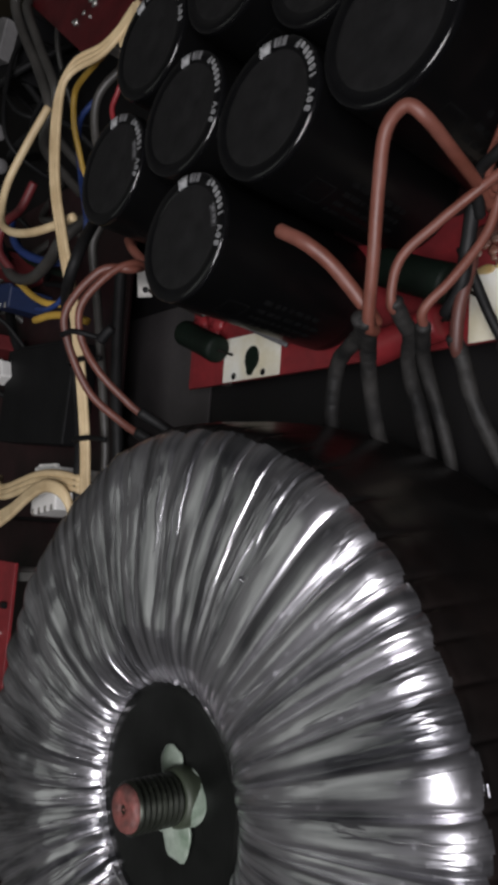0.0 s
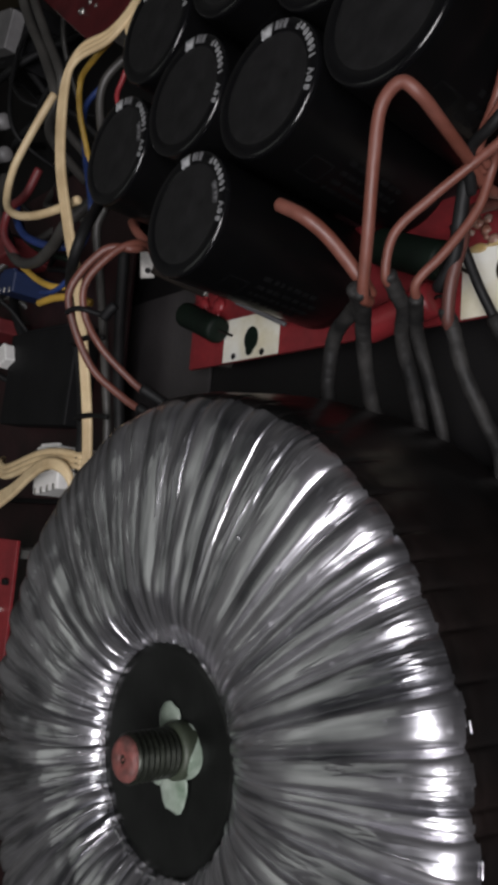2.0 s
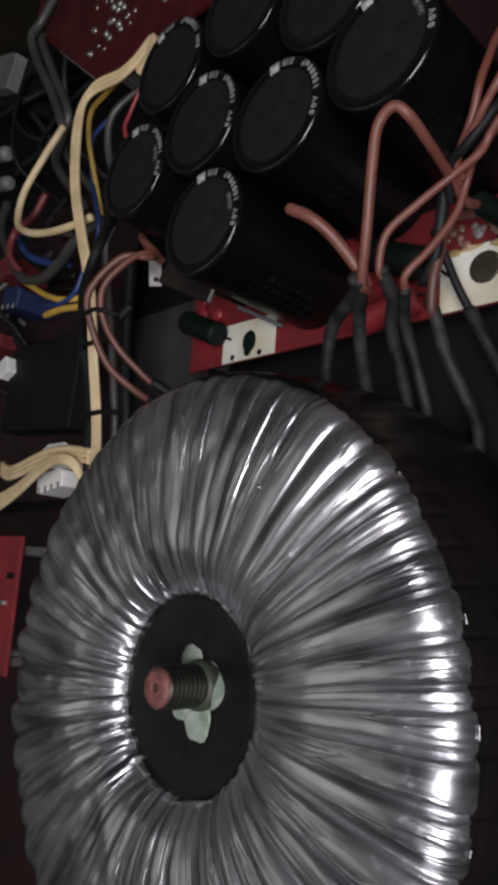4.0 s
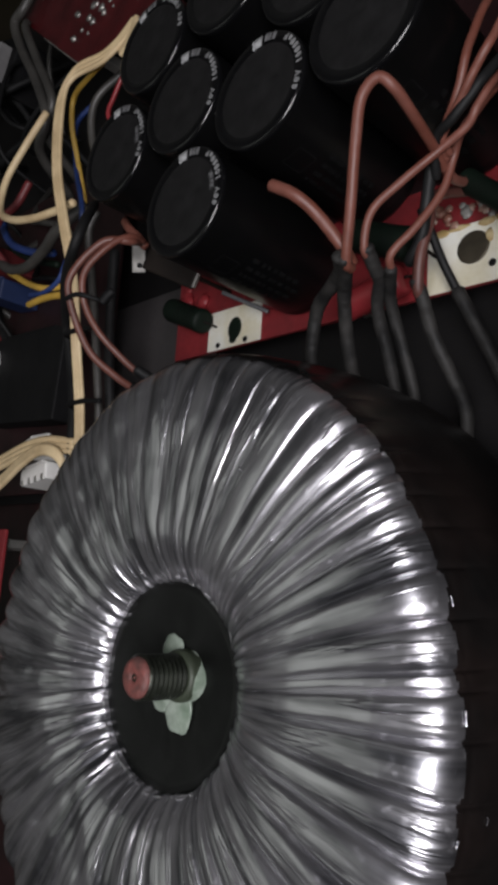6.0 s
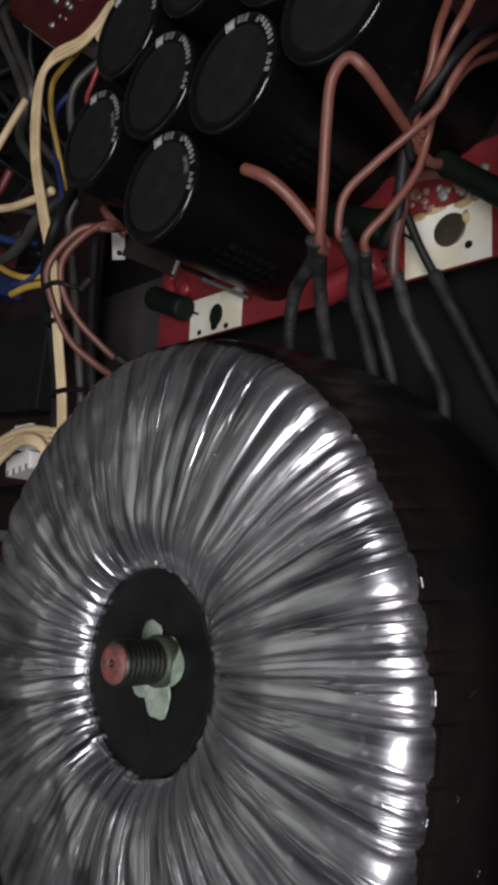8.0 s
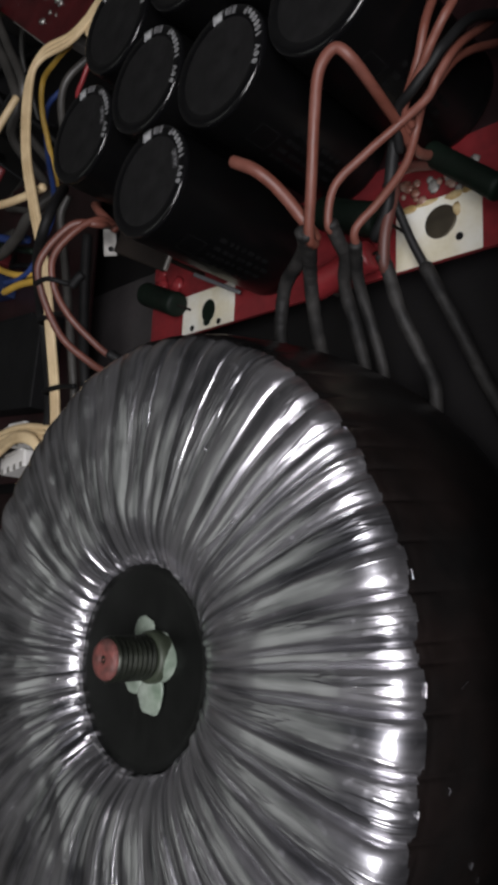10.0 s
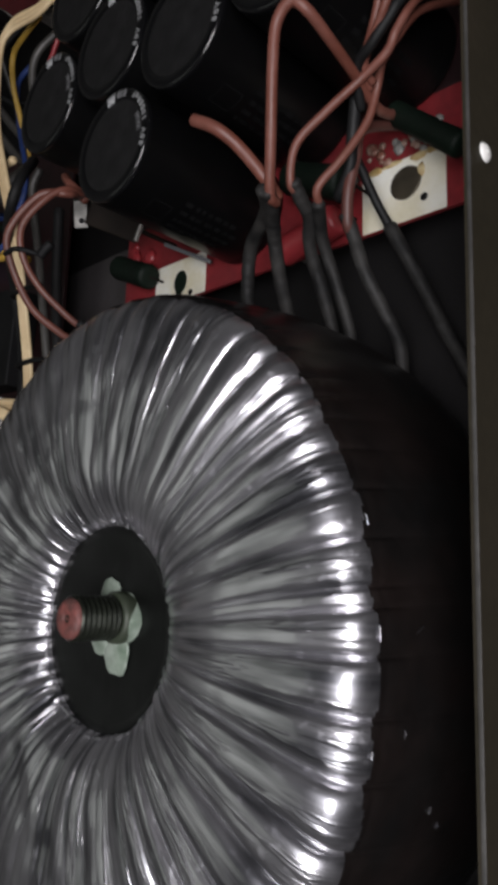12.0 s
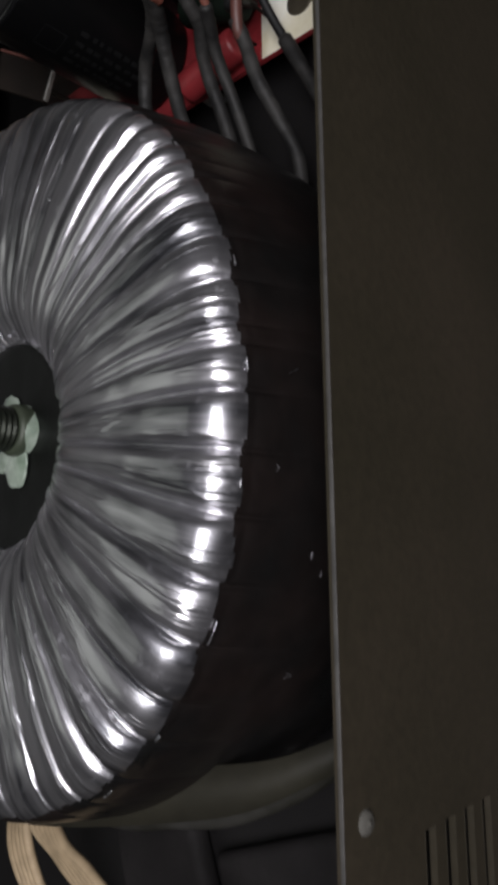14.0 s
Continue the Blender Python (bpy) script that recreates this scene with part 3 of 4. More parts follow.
def arc_block(r0, r1, a0, a1, z0, z1, steps=6):
    verts, faces = [], []
    for i in range(steps + 1):
        a = radians(a0 + (a1 - a0) * i / steps)
        c, s = math.cos(a), math.sin(a)
        verts += [(r0 * c, r0 * s, z0), (r1 * c, r1 * s, z0), (r1 * c, r1 * s, z1), (r0 * c, r0 * s, z1)]
    for i in range(steps):
        o = i * 4
        faces += [(o + k, o + 4 + k, o + 4 + (k + 1) % 4, o + (k + 1) % 4) for k in range(4)]
    faces += [(3, 2, 1, 0), (steps * 4, steps * 4 + 1, steps * 4 + 2, steps * 4 + 3)]
    return verts, faces


CAP_H = 5.90


def capacitor(at, turn, label, boxed):
    c = base("capacitor", (at[0], at[1], PCB_Z + 0.02), label, "capacitor", "capacitors on the red board", "", turn)
    h = CAP_H
    v, f = lathe([(0.0, 0.0), (1.62, 0.0), (1.72, 0.08), (1.74, 0.2), (1.70, 0.36), (1.745, 0.5), (1.75, h - 0.16)], 64)
    link("sleeve", v, f, M_CAP, c)
    v, f = lathe([(1.75, h - 0.16), (1.748, h - 0.10), (1.735, h - 0.05), (1.71, h - 0.015), (1.67, h), (1.50, h - 0.004), (1.44, h - 0.012), (1.38, h - 0.024)], 96)
    link("rolled_rim", v, f, M_CAPRIM, c)
    v, f = lathe([(0.0, h - 0.018), (0.5, h - 0.018), (1.25, h - 0.02), (1.37, h - 0.022), (1.40, h - 0.03)], 48)
    link("top_disc", v, f, M_CAPTOP, c)
    z0, z1 = h - 0.004, h + 0.006
    v, f = arc_block(1.40, 1.70, 84, 98, h - 0.05, z1)
    link("polarity_mark", v, f, M_PRINT, c)
    for a0, a1 in ((64, 69), (70.5, 75), (76, 80)):
        v, f = arc_block(1.46, 1.69, a0, a1, z0, z1)
        link("print_bar", v, f, M_PRINT_RIM, c)
    v, f = ring_text("80V 10000uF", 1.585, -24, 7.0, 0.25)
    v = [(x, y, z + h + 0.003) for x, y, z in v]
    link("printed_rating", v, f, M_PRINT_TXT, c, "", False)
    # worn print on the sleeve: a framed mark and rows of small bars
    for a0, a1, z0, z1 in ((-86, -62, h - 1.12, h - 1.09), (-86, -62, h - 1.85, h - 1.82), (-86, -84.8, h - 1.85, h - 1.09), (-63.2, -62, h - 1.85, h - 1.09)):
        v, f = arc_block(1.74, 1.7525, a0 - turn, a1 - turn, z0, z1)
        link("maker_mark", v, f, M_SIDEPRINT, c, "", False)
    rows = random.Random(round(at[0] * 100))
    for row in range(4):
        a0 = -88 + row * 11 - turn
        z0 = h - 2.15
        while z0 > h - 4.3:
            ln = rows.uniform(0.10, 0.34)
            v, f = arc_block(1.74, 1.7525, a0, a0 + 5, z0 - ln, z0, 4)
            link("print_bar", v, f, M_SIDEPRINT, c, "", False)
            z0 -= ln + rows.uniform(0.05, 0.16)
    if boxed:
        for r0, r1, a0, a1 in ((1.20, 1.215, -6, 22), (1.345, 1.36, -6, 22), (1.20, 1.36, -6, -5.3), (1.20, 1.36, 21.3, 22), (1.24, 1.32, -3, 2), (1.24, 1.32, 4, 9), (1.24, 1.32, 11, 19)):
            v, f = arc_block(r0, r1, a0, a1, h - 0.03, h - 0.014)
            link("maker_mark", v, f, M_PRINT_RIM, c)
    return c


CAPS = [(-1.24, 13.67, 4), (-1.79, 17.35, -3), (1.64, 16.11, 2), (-5.30, 16.94, 0), (-3.79, 20.47, 22), (-0.23, 20.91, 6), (3.28, 19.3, -6), (5.23, 16.51, 14)]
for n, (x, y, a) in enumerate(CAPS):
    capacitor((x, y), a, "tall black electrolytic capacitor with white rim print on a red board", n in (0, 3, 7))

board = base("capacitor_board", (0, 0, 0), "red circuit board on spacers carrying the large capacitors", "circuit board", "", "")
part("board", box((-8.25, 11.42, PCB_Z - 0.17), (9.6, 15.1, PCB_Z), 0.02), M_PCB, board)
# rear half coloured near-black: the dark between the capacitors is painted in
part("rear_board", box((-8.25, 15.1, PCB_Z - 0.17), (9.6, 27.5, PCB_Z), 0.02), M_BOARD_SHADED, board, "rear half of the board, blackened in its colour for shade")


def hole_patch(name, lo, hi, holes, label):
    p = part(name, box((lo[0], lo[1], PCB_Z), (hi[0], hi[1], PCB_Z + 0.03), 0.01), M_SILK, board, label)
    for x, y, r, sx, m in holes:
        v, f = lathe([(0.0, 0.05), (r * 0.55, 0.052), (r * 0.85, 0.05), (r, 0.032), (r, 0.0)], 24)
        v = [(a * sx + x, b + y, c + PCB_Z + 0.006) for a, b, c in v]
        link("hole", v, f, m, p)
    return p


hole_patch("mounting_patch", (-6.22, 11.43), (-3.32, 13.05), [(-4.72, 12.15, 0.46, 0.8, M_GREEN), (-5.62, 11.62, 0.12, 1, M_BLACKPL), (-4.12, 11.6, 0.12, 1, M_BLACKPL), (-4.78, 11.75, 0.2, 1, M_GREEN)], "white mounting patch with a dark hole")
hole_patch("mounting_patch", (3.70, 11.43), (6.52, 13.42), [(5.22, 12.62, 0.52, 1, M_HOLE), (5.82, 11.98, 0.12, 1, M_BLACKPL)], "white mounting patch with a tarnished screw")
rng = random.Random(5)
for x, y, sx, sy in ((4.15, 13.34, 0.34, 0.13), (4.75, 13.38, 0.42, 0.10), (5.65, 13.33, 0.30, 0.15), (6.15, 13.36, 0.28, 0.12), (5.72, 12.85, 0.16, 0.24)):
    bm = bmesh.new()
    bmesh.ops.create_icosphere(bm, subdivisions=2, radius=1)
    for w in bm.verts:
        d = 1 + 0.35 * noise.noise(w.co * 1.6 + Vector((x * 7, 0, 0)))
        w.co = Vector((w.co.x * sx * d + x, w.co.y * sy * d + y, max(w.co.z, 0) * 0.035 + PCB_Z + 0.022))
    part("stain", bm, M_RUST, board, "ochre flux stain", True)
for x, y in ((-7.6, 12.0), (9.0, 12.0), (0.5, 12.2), (-7.6, 26.8), (9.0, 26.8)):
    v, f = lathe([(0.0, PCB_Z - 0.17), (0.3, PCB_Z - 0.17), (0.3, 0.0), (0.0, 0.0)], 6)
    s = link("spacer", v, f, M_TIN, board, "", False)
    s.location = (x * CM, y * CM, 0)


def resistor(name, a, b, radius, material, label, lead=0.35):
    """A power resistor or choke body with rounded shoulders, its leads bent to the board."""
    a, b = Vector(a), Vector(b)
    d = (b - a).normalized()
    r = base(name, tuple(a), label, "resistor", "parts on the red board")
    L = (b - a).length
    prof = [(0.0, 0.0), (radius * 0.7, 0.0), (radius * 0.95, 0.06), (radius, 0.16), (radius * 0.96, L * 0.3), (radius * 0.96, L * 0.7), (radius, L - 0.16), (radius * 0.95, L - 0.06), (radius * 0.7, L), (0.0, L)]
    v, f = lathe(prof, 24)
    q = d.to_track_quat("Z", "Y").to_matrix()
    v = [tuple(q @ Vector(p)) for p in v]
    link("body", v, f, material, r)
    for p, s in ((Vector((0, 0, 0)), -1), (b - a, 1)):
        e = p + d * s * lead
        v, f = tube_mesh([tuple(p), tuple(e), tuple(e + d * s * 0.12 + Vector((0, 0, -0.15))), (e.x + d.x * s * 0.15, e.y + d.y * s * 0.15, PCB_Z - a.z)], 0.05, 5, 8)
        link("lead", v, f, M_BRACKET, r)
    return r


resistor("power_resistor", (-8.1, 13.5, 2.0), (-5.95, 12.5, 2.0), 0.50, M_GREEN, "dark green power resistor above the red board", 0.04)
resistor("power_resistor", (5.5, 14.2, 2.6), (7.6, 12.3, 2.6), 0.36, M_GREEN, "dark green power resistor above the red board", 0.15)
resistor("power_resistor", (1.5, 13.75, 2.4), (3.75, 12.75, 2.4), 0.55, M_GREEN, "dark green power resistor above the red board", 0.15)
tagged(resistor("film_capacitor", (0.9, 11.5, 1.98), (3.2, 12.0, 1.98), 0.50, M_REDWIRE, "", 0.1), "glossy red tubular capacitor lying on the red board", "capacitor", "parts on the red board")

rng = random.Random(11)
for n in range(30):
    x, y = (rng.uniform(3.9, 6.3), rng.uniform(13.45, 14.2)) if n < 20 else (rng.uniform(-8.0, -6.4), rng.uniform(13.2, 14.9))
    bm = bmesh.new()
    bmesh.ops.create_icosphere(bm, subdivisions=2, radius=rng.uniform(0.09, 0.2) * (1 if n < 20 else 2))
    for w in bm.verts:
        w.co *= 1 + 0.3 * noise.noise(w.co * 9 + Vector((n, 0, 0)))
        w.co.z = max(w.co.z * 0.6, 0) + PCB_Z
        w.co.x, w.co.y = w.co.x + x, w.co.y + y
    part("solder_joint", bm, M_REDWIRE if n >= 20 else (M_FLUX if n % 3 else M_TIN_DULL), board, "", True)

# added patch: the better lit part of the floor, as a paler colour
plate = part("lit_floor_patch", box((-16.5, 6.2, 0.0), (-8.6, 15.6, 0.12), 0.03), M_LIT_PATCH)
tagged(plate, "lighter grey patch of the case floor, light put in its colour", "plate")

# ---- metal bracket with a tab beside the front capacitor ----
br = base("terminal_bracket", (0, 0, 0), "grey metal terminal bracket with an upright tab", "bracket")
a, b = Vector((-6.9, 14.4, 4.45)), Vector((-2.5, 12.1, 1.75))
mb = Matrix.Translation(a) @ (b - a).to_track_quat("X", "Z").to_matrix().to_4x4()
ln = (b - a).length
part("bar", box((0, -0.28, -0.14), (ln * 0.40, 1.02, 0.08), 0.05, 2, mb), M_BRACKET, br)
part("rim", box((0, 1.0, -0.10), (ln * 0.40, 1.10, 0.14), 0.03, 2, mb), M_BROWN_DK, br, "reddish upper rim")
part("end_tab", box((ln * 0.40, -0.2, -0.12), (ln * 0.415, 0.9, 0.10), 0.02, 2, mb), M_TIN_DULL, br)
part("rod", box((ln * 0.62, -0.02, 0.02), (ln * 0.97, 0.14, 0.18), 0.05, 3, mb), M_GREYBOX, br, "dull grey rod under the capacitor")
tx, ty = Vector((0.71, 0.08, -0.70)).normalized(), Vector((0.07, 0.98, 0.18)).normalized()
tz = tx.cross(ty).normalized()
mt = Matrix.Translation(a - tx * 0.22) @ Matrix((tx, tz.cross(tx), tz)).transposed().to_4x4()
tab = part("tab", box((-0.26, -0.42, -0.03), (0.24, 0.62, 0.03), 0.03, 2, mt), M_TIN_DULL, br, "tinned tab with a hole")
v, f = lathe([(0.0, 0.045), (0.10, 0.045), (0.11, 0.035), (0.11, 0.0)], 20)
v = [tuple(mt @ Vector((x + 0.02, y - 0.16, z))) for x, y, z in v]
link("hole", v, f, M_BLACKPL, tab)
part("foot", box((-5.22, 13.66, PCB_Z), (-5.06, 13.8, 3.3), 0.03), M_BRACKET, br)

# ---- heavy brown winding leads and their sleeves ----
G = "heavy winding leads"
lead_loop = cable("winding_lead", [(3.95, 10.7, 5.7), (4.09, 10.78, 6.1), (4.62, 11.8, 6.7), (5.07, 13.2, 7.2), (5.36, 14.1, 7.42), (5.83, 14.42, 7.45), (6.10, 14.2, 7.15), (6.09, 13.97, 6.3), (5.92, 13.81, 5.0), (5.71, 13.67, 3.5), (5.6, 14.6, 1.6)], 0.142, M_BROWN, "thick salmon-brown lead bent into a tall loop", group=G)
lead_stub = cable("winding_lead", [(2.52, 12.82, 7.4), (3.15, 12.42, 7.2), (3.5, 12.0, 6.7), (3.89, 11.2, 6.0), (3.9, 10.9, 5.6)], 0.17, M_BROWN, "thick salmon-brown lead with a cut blunt end", group=G)
lead_w3 = cable("winding_lead", [(3.95, 11.3, 4.8), (3.98, 11.49, 5.2), (4.32, 12.34, 5.4), (5.09, 13.02, 5.2), (5.94, 13.69, 4.9), (6.79, 14.09, 4.9), (7.15, 14.49, 5.0), (7.5, 15.4, 4.6), (7.6, 17.5, 2.6), (7.4, 19.5, 1.5)], 0.116, M_BROWN, "salmon-brown lead crossing over the others", group=G)
lead_w4 = cable("winding_lead", [(4.3, 11.0, 4.3), (4.51, 11.35, 4.7), (5.13, 12.03, 4.5), (5.73, 12.99, 4.2), (6.04, 13.85, 4.2), (6.4, 14.25, 4.5), (6.85, 14.6, 4.6), (7.3, 15.6, 4.0), (7.6, 17.4, 1.5)], 0.116, M_BROWN, "salmon-brown lead rising from black sleeving", group=G)
lead_w5 = cable("winding_lead", [(4.62, 10.6, 3.4), (4.68, 10.81, 3.6), (4.85, 11.51, 3.8), (5.09, 12.43, 3.8), (5.23, 13.31, 3.6), (5.6, 14.3, 1.6)], 0.16, M_BROWN_DK, "dark brown lead in the shade", group=G)
cable("winding_lead", [(5.95, 13.75, 4.4), (6.03, 13.95, 4.9), (6.52, 14.38, 5.25), (6.9, 14.83, 5.5), (7.25, 15.9, 5.6), (7.5, 18.0, 4.6), (7.7, 21, 1.5)], 0.116, M_BROWN, "salmon-brown lead of a twisted pair", group=G)
cable("winding_lead", [(6.1, 13.8, 4.5), (6.18, 14.01, 5.0), (6.89, 14.45, 5.45), (7.37, 14.85, 5.7), (7.9, 15.45, 5.8), (8.3, 17.0, 5.0), (8.6, 20, 1.5)], 0.116, M_BROWN, "salmon-brown lead of a twisted pair", group=G)
cable("sleeved_lead", [(5.6, 13.4, 4.3), (6.01, 13.95, 5.05), (6.64, 14.12, 5.35), (7.13, 14.50, 5.4), (7.5, 14.98, 5.3), (7.8, 16.2, 4.3), (8.0, 18, 1.5)], 0.135, M_BLACKWIRE, "black sleeved lead twisted with the brown ones", group=G)
cable("sleeved_lead", [(5.5, 13.7, 4.4), (5.18, 12.71, 4.1), (4.95, 12.06, 3.9), (4.4, 11.6, 3.6), (4.2, 12.2, 3.0), (3.4, 13.4, 1.5)], 0.17, M_BLACKWIRE, "black lead in the shade", group=G)


def sleeve_on(lead, ctrl, radius, material, label, **kw):
    v, f = tube_mesh(ctrl, radius, **kw)
    return link("sleeve", v, f, material, lead, label)


lead_thin = cable("thin_black_lead", [(4.6, 13.2, 3.4), (4.72, 12.56, 3.0), (4.8, 11.81, 2.4), (5.01, 11.11, 2.0), (5.2, 10.7, 1.85)], 0.13, M_BLACKWIRE, "thin black lead running into a sleeve", group=G)
sleeve_on(lead_stub, [(3.95, 10.85, 6.2), (3.55, 10.82, 5.6), (2.85, 10.82, 5.0), (1.85, 10.6, 4.4), (1.35, 9.9, 4.0), (1.05, 9.1, 3.6), (0.9, 8.2, 2.8)], 0.205, M_SLEEVE, "grey-black woven sleeve on a heavy lead", wobble=0.05)
sleeve_on(lead_loop, [(4.05, 10.80, 6.15), (3.7, 10.72, 5.6), (3.23, 10.57, 5.0), (2.83, 10.05, 4.4), (2.4, 9.05, 3.5), (2.2, 7.9, 2.6)], 0.205, M_SLEEVE, "grey-black woven sleeve on a heavy lead", wobble=0.05, seed=1)
sleeve_on(lead_w3, [(4.0, 11.52, 5.1), (3.9, 11.2, 4.6), (3.75, 11.0, 4.1), (3.24, 10.44, 3.4), (3.0, 9.3, 2.4), (2.9, 8.3, 1.8), (2.8, 7.4, 1.4)], 0.20, M_SLEEVE, "grey-black woven sleeve on a heavy lead", wobble=0.05, seed=2)
sleeve_on(lead_w4, [(4.35, 11.05, 4.45), (4.05, 10.9, 4.0), (3.7, 10.5, 3.4), (3.6, 9.5, 2.6), (3.6, 8.4, 2.0), (3.4, 7.2, 1.4)], 0.18, M_SLEEVE, "black sleeve in the shade", seed=3)
sleeve_on(lead_w5, [(4.64, 10.95, 3.65), (4.66, 10.5, 3.3), (4.83, 9.48, 3.0), (5.08, 8.44, 2.4), (5.15, 7.6, 1.7), (4.9, 6.4, 1.2)], 0.20, M_SLEEVE, "grey-black woven sleeve on a heavy lead", wobble=0.06, seed=4)
sleeve_on(lead_thin, [(5.01, 11.11, 2.0), (5.71, 9.38, 1.5), (6.23, 8.03, 1.2), (6.74, 6.87, 1.0), (7.2, 5.6, 0.8), (7.2, 4.2, 0.6)], 0.21, M_SLEEVE, "grey-black woven sleeve on a heavy lead", wobble=0.05, seed=5)


# ---- brown loop to the bracket tab, tied ----
for dx, dz, r in ((0.20, 0, 0.125), (-0.44, 0.14, 0.135)):
    cable("loop_lead", [(-5.9 + dx * 0.2, 14.55, 5.4), (-5.6, 14.3 + dx * 0.3, 6.1), (-6.0 + dx * 0.5, 13.9 + dz, 6.7 + dz), (-6.75 + dx, 12.9, 7.2 + dz), (-6.95 + dx, 11.9, 7.0 + dz), (-6.9 + dx * 0.7, 10.8 + dx, 6.3), (-6.4 + dx * 0.4, 9.9 + dx, 5.4), (-5.9, 9.4 + dx, 4.9)], r, M_BROWN_MID, "salmon-brown lead bent in a wide loop", group="tied brown loop")
    cable("loop_sleeve", [(-6.0 + dx * .2, 9.55 + dx, 5.0), (-5.5, 9.15 + dx, 4.5), (-4.9, 8.7 + dx * 0.6, 3.9), (-4.3, 8.2, 3.4)], 0.2, M_BLACKWIRE, "black sleeve at the loop's end", group="tied brown loop")
cable("loop_lead", [(-7.4, 15.9, 5.2), (-6.9, 15.4, 5.3), (-6.5, 15.0, 5.2), (-6.2, 14.6, 5.0)], 0.17, M_BROWN, "short brown lead at the tab", group="tied brown loop")
cable("tie_knot", [(-5.95, 11.75, 6.75), (-5.75, 11.95, 6.7), (-5.6, 12.1, 6.62)], 0.17, M_BLACKPL, "black head of a cable tie", "cable tie")
cable("cable_tie", [(-7.35, 12.0, 7.35), (-6.9, 12.05, 7.3), (-6.55, 12.0, 7.15), (-6.2, 11.9, 6.7), (-5.7, 11.95, 6.6)], 0.09, M_BLACKPL, "black cable tie round the brown loop", "cable tie")

# ---- cream flat cable and its neighbours ----
for k in range(3):
    o = (k - 1) * 0.19
    cable("cream_wire", [(-6.8, 23.6 - o * 0.8, 6.2), (-8.21, 22.85 - o, 6.45), (-9.6 - o * 0.3, 22.5 - o, 6.9), (-10.25 + o, 21.4, 7.0), (-10.1 + o, 18.5, 6.9), (-9.55 + o, 16.0, 6.6), (-9.2 + o, 14.5, 6.4 - abs(o) * 0.3), (-9.8 + o, 13.2, 5.6), (-10.5 + o, 11.4, 4.8), (-10.3 + o, 9.15, 4.5), (-10.1 + o, 6.6, 4.3), (-10.3 + o, 5.0, 3.8), (-11.0 + o, 3.5, 2.5), (-11.2 + o, 2.5, 0.3)], 0.105, M_CREAM, "cream wire of a flat tied harness", group="cream harness")
for y, z in ((9.15, 4.5), (12.0, 5.0)):
    cable("cable_tie", [(-11.0, y, z - 0.1), (-10.8, y, z + 0.2), (-10.2, y, z + 0.24), (-9.6, y, z + 0.2), (-8.7, y - 0.1, z + 0.1)], 0.10, M_BLACKPL, "black cable tie round the cream harness", "cable tie")
cable("cream_wire", [(-14.0, 23.3, 5.7), (-14.8, 22.0, 6.0), (-15.8, 20.3, 6.3), (-15.6, 18.6, 6.5), (-14.0, 17.5, 6.7), (-12.2, 17.0, 6.6), (-10.6, 17.0, 6.3), (-9.7, 17.05, 6.2)], 0.17, M_CREAM, "cream wire curving to a white plug", group="cream harness")
cable("black_cable", [(-8.46, 16.62, 6.00), (-7.37, 15.07, 7.00), (-7.75, 14.01, 7.10), (-9.91, 13.73, 6.00), (-12.19, 12.94, 4.40), (-12.23, 11.50, 4.00), (-11.6, 9.4, 4.0), (-11.2, 6.7, 4.0), (-11.5, 4.0, 3.0), (-12, 2, 0.4)], 0.2, M_BLACKWIRE, "black cable beside the cream harness", "cable")
cable("grey_cable", [(-9.8, 17.2, 5.0), (-10.25, 16.42, 5.0), (-10.3, 14.58, 4.6), (-10.0, 12.59, 4.4), (-9.7, 9.24, 4.0), (-9.9, 6.5, 3.4), (-10.4, 4, 0.5)], 0.17, M_GREYWIRE, "grey cable beside the cream harness", "cable")
cable("black_cable", [(-9.4, 15.6, 4.2), (-9.5, 12.6, 4.0), (-9.2, 9.3, 3.8), (-9.5, 6.5, 3.0), (-10, 4, 0.4)], 0.22, M_BLACKWIRE, "black cable beside the cream harness", "cable")
cable("grey_wire", [(-16.0, 32.2, 5.8), (-17.05, 30.47, 6.1), (-17.88, 29.92, 6.1), (-17.24, 28.24, 5.8), (-16.06, 26.26, 5.5), (-15.32, 24.04, 5.0), (-16.5, 22.9, 4.5), (-17.5, 22.0, 2.0)], 0.24, M_GREYWIRE, "grey wire bent over the edge of a board")
cable("grey_wire", [(-17.4, 30.0, 5.7), (-17.11, 29.32, 5.8), (-16.01, 27.18, 5.5), (-14.98, 24.82, 5.0), (-16.2, 23.8, 4.4), (-17.0, 22.8, 2.0)], 0.22, M_GREYWIRE, "grey wire bent over the edge of a board")
cable("blue_wire", [(-11.9, 23.4, 4.6), (-12.41, 22.28, 5.0), (-12.21, 20.05, 4.8), (-11.4, 18.01, 4.8), (-11.9, 17.0, 4.5), (-12.65, 16.05, 4.5), (-13.17, 15.22, 4.5), (-14.29, 14.93, 4.5), (-15.97, 15.26, 4.3)], 0.12, M_BLUE, "blue wire beside the cream harness")
cable("yellow_wire", [(-9.2, 23.4, 5.9), (-10.11, 23.05, 6.0), (-11.43, 22.85, 5.8), (-11.84, 21.79, 5.5), (-12.1, 20.6, 4.9), (-12.2, 18.8, 4.2)], 0.12, M_YELLOW, "yellow wire under the cream harness")
cable("yellow_wire", [(-18.8, 17.2, 4.1), (-18.0, 16.84, 4.3), (-16.03, 15.81, 4.5), (-14.34, 15.13, 4.5), (-13.0, 15.0, 4.2)], 0.15, M_YELLOW, "short yellow wire at a plug")
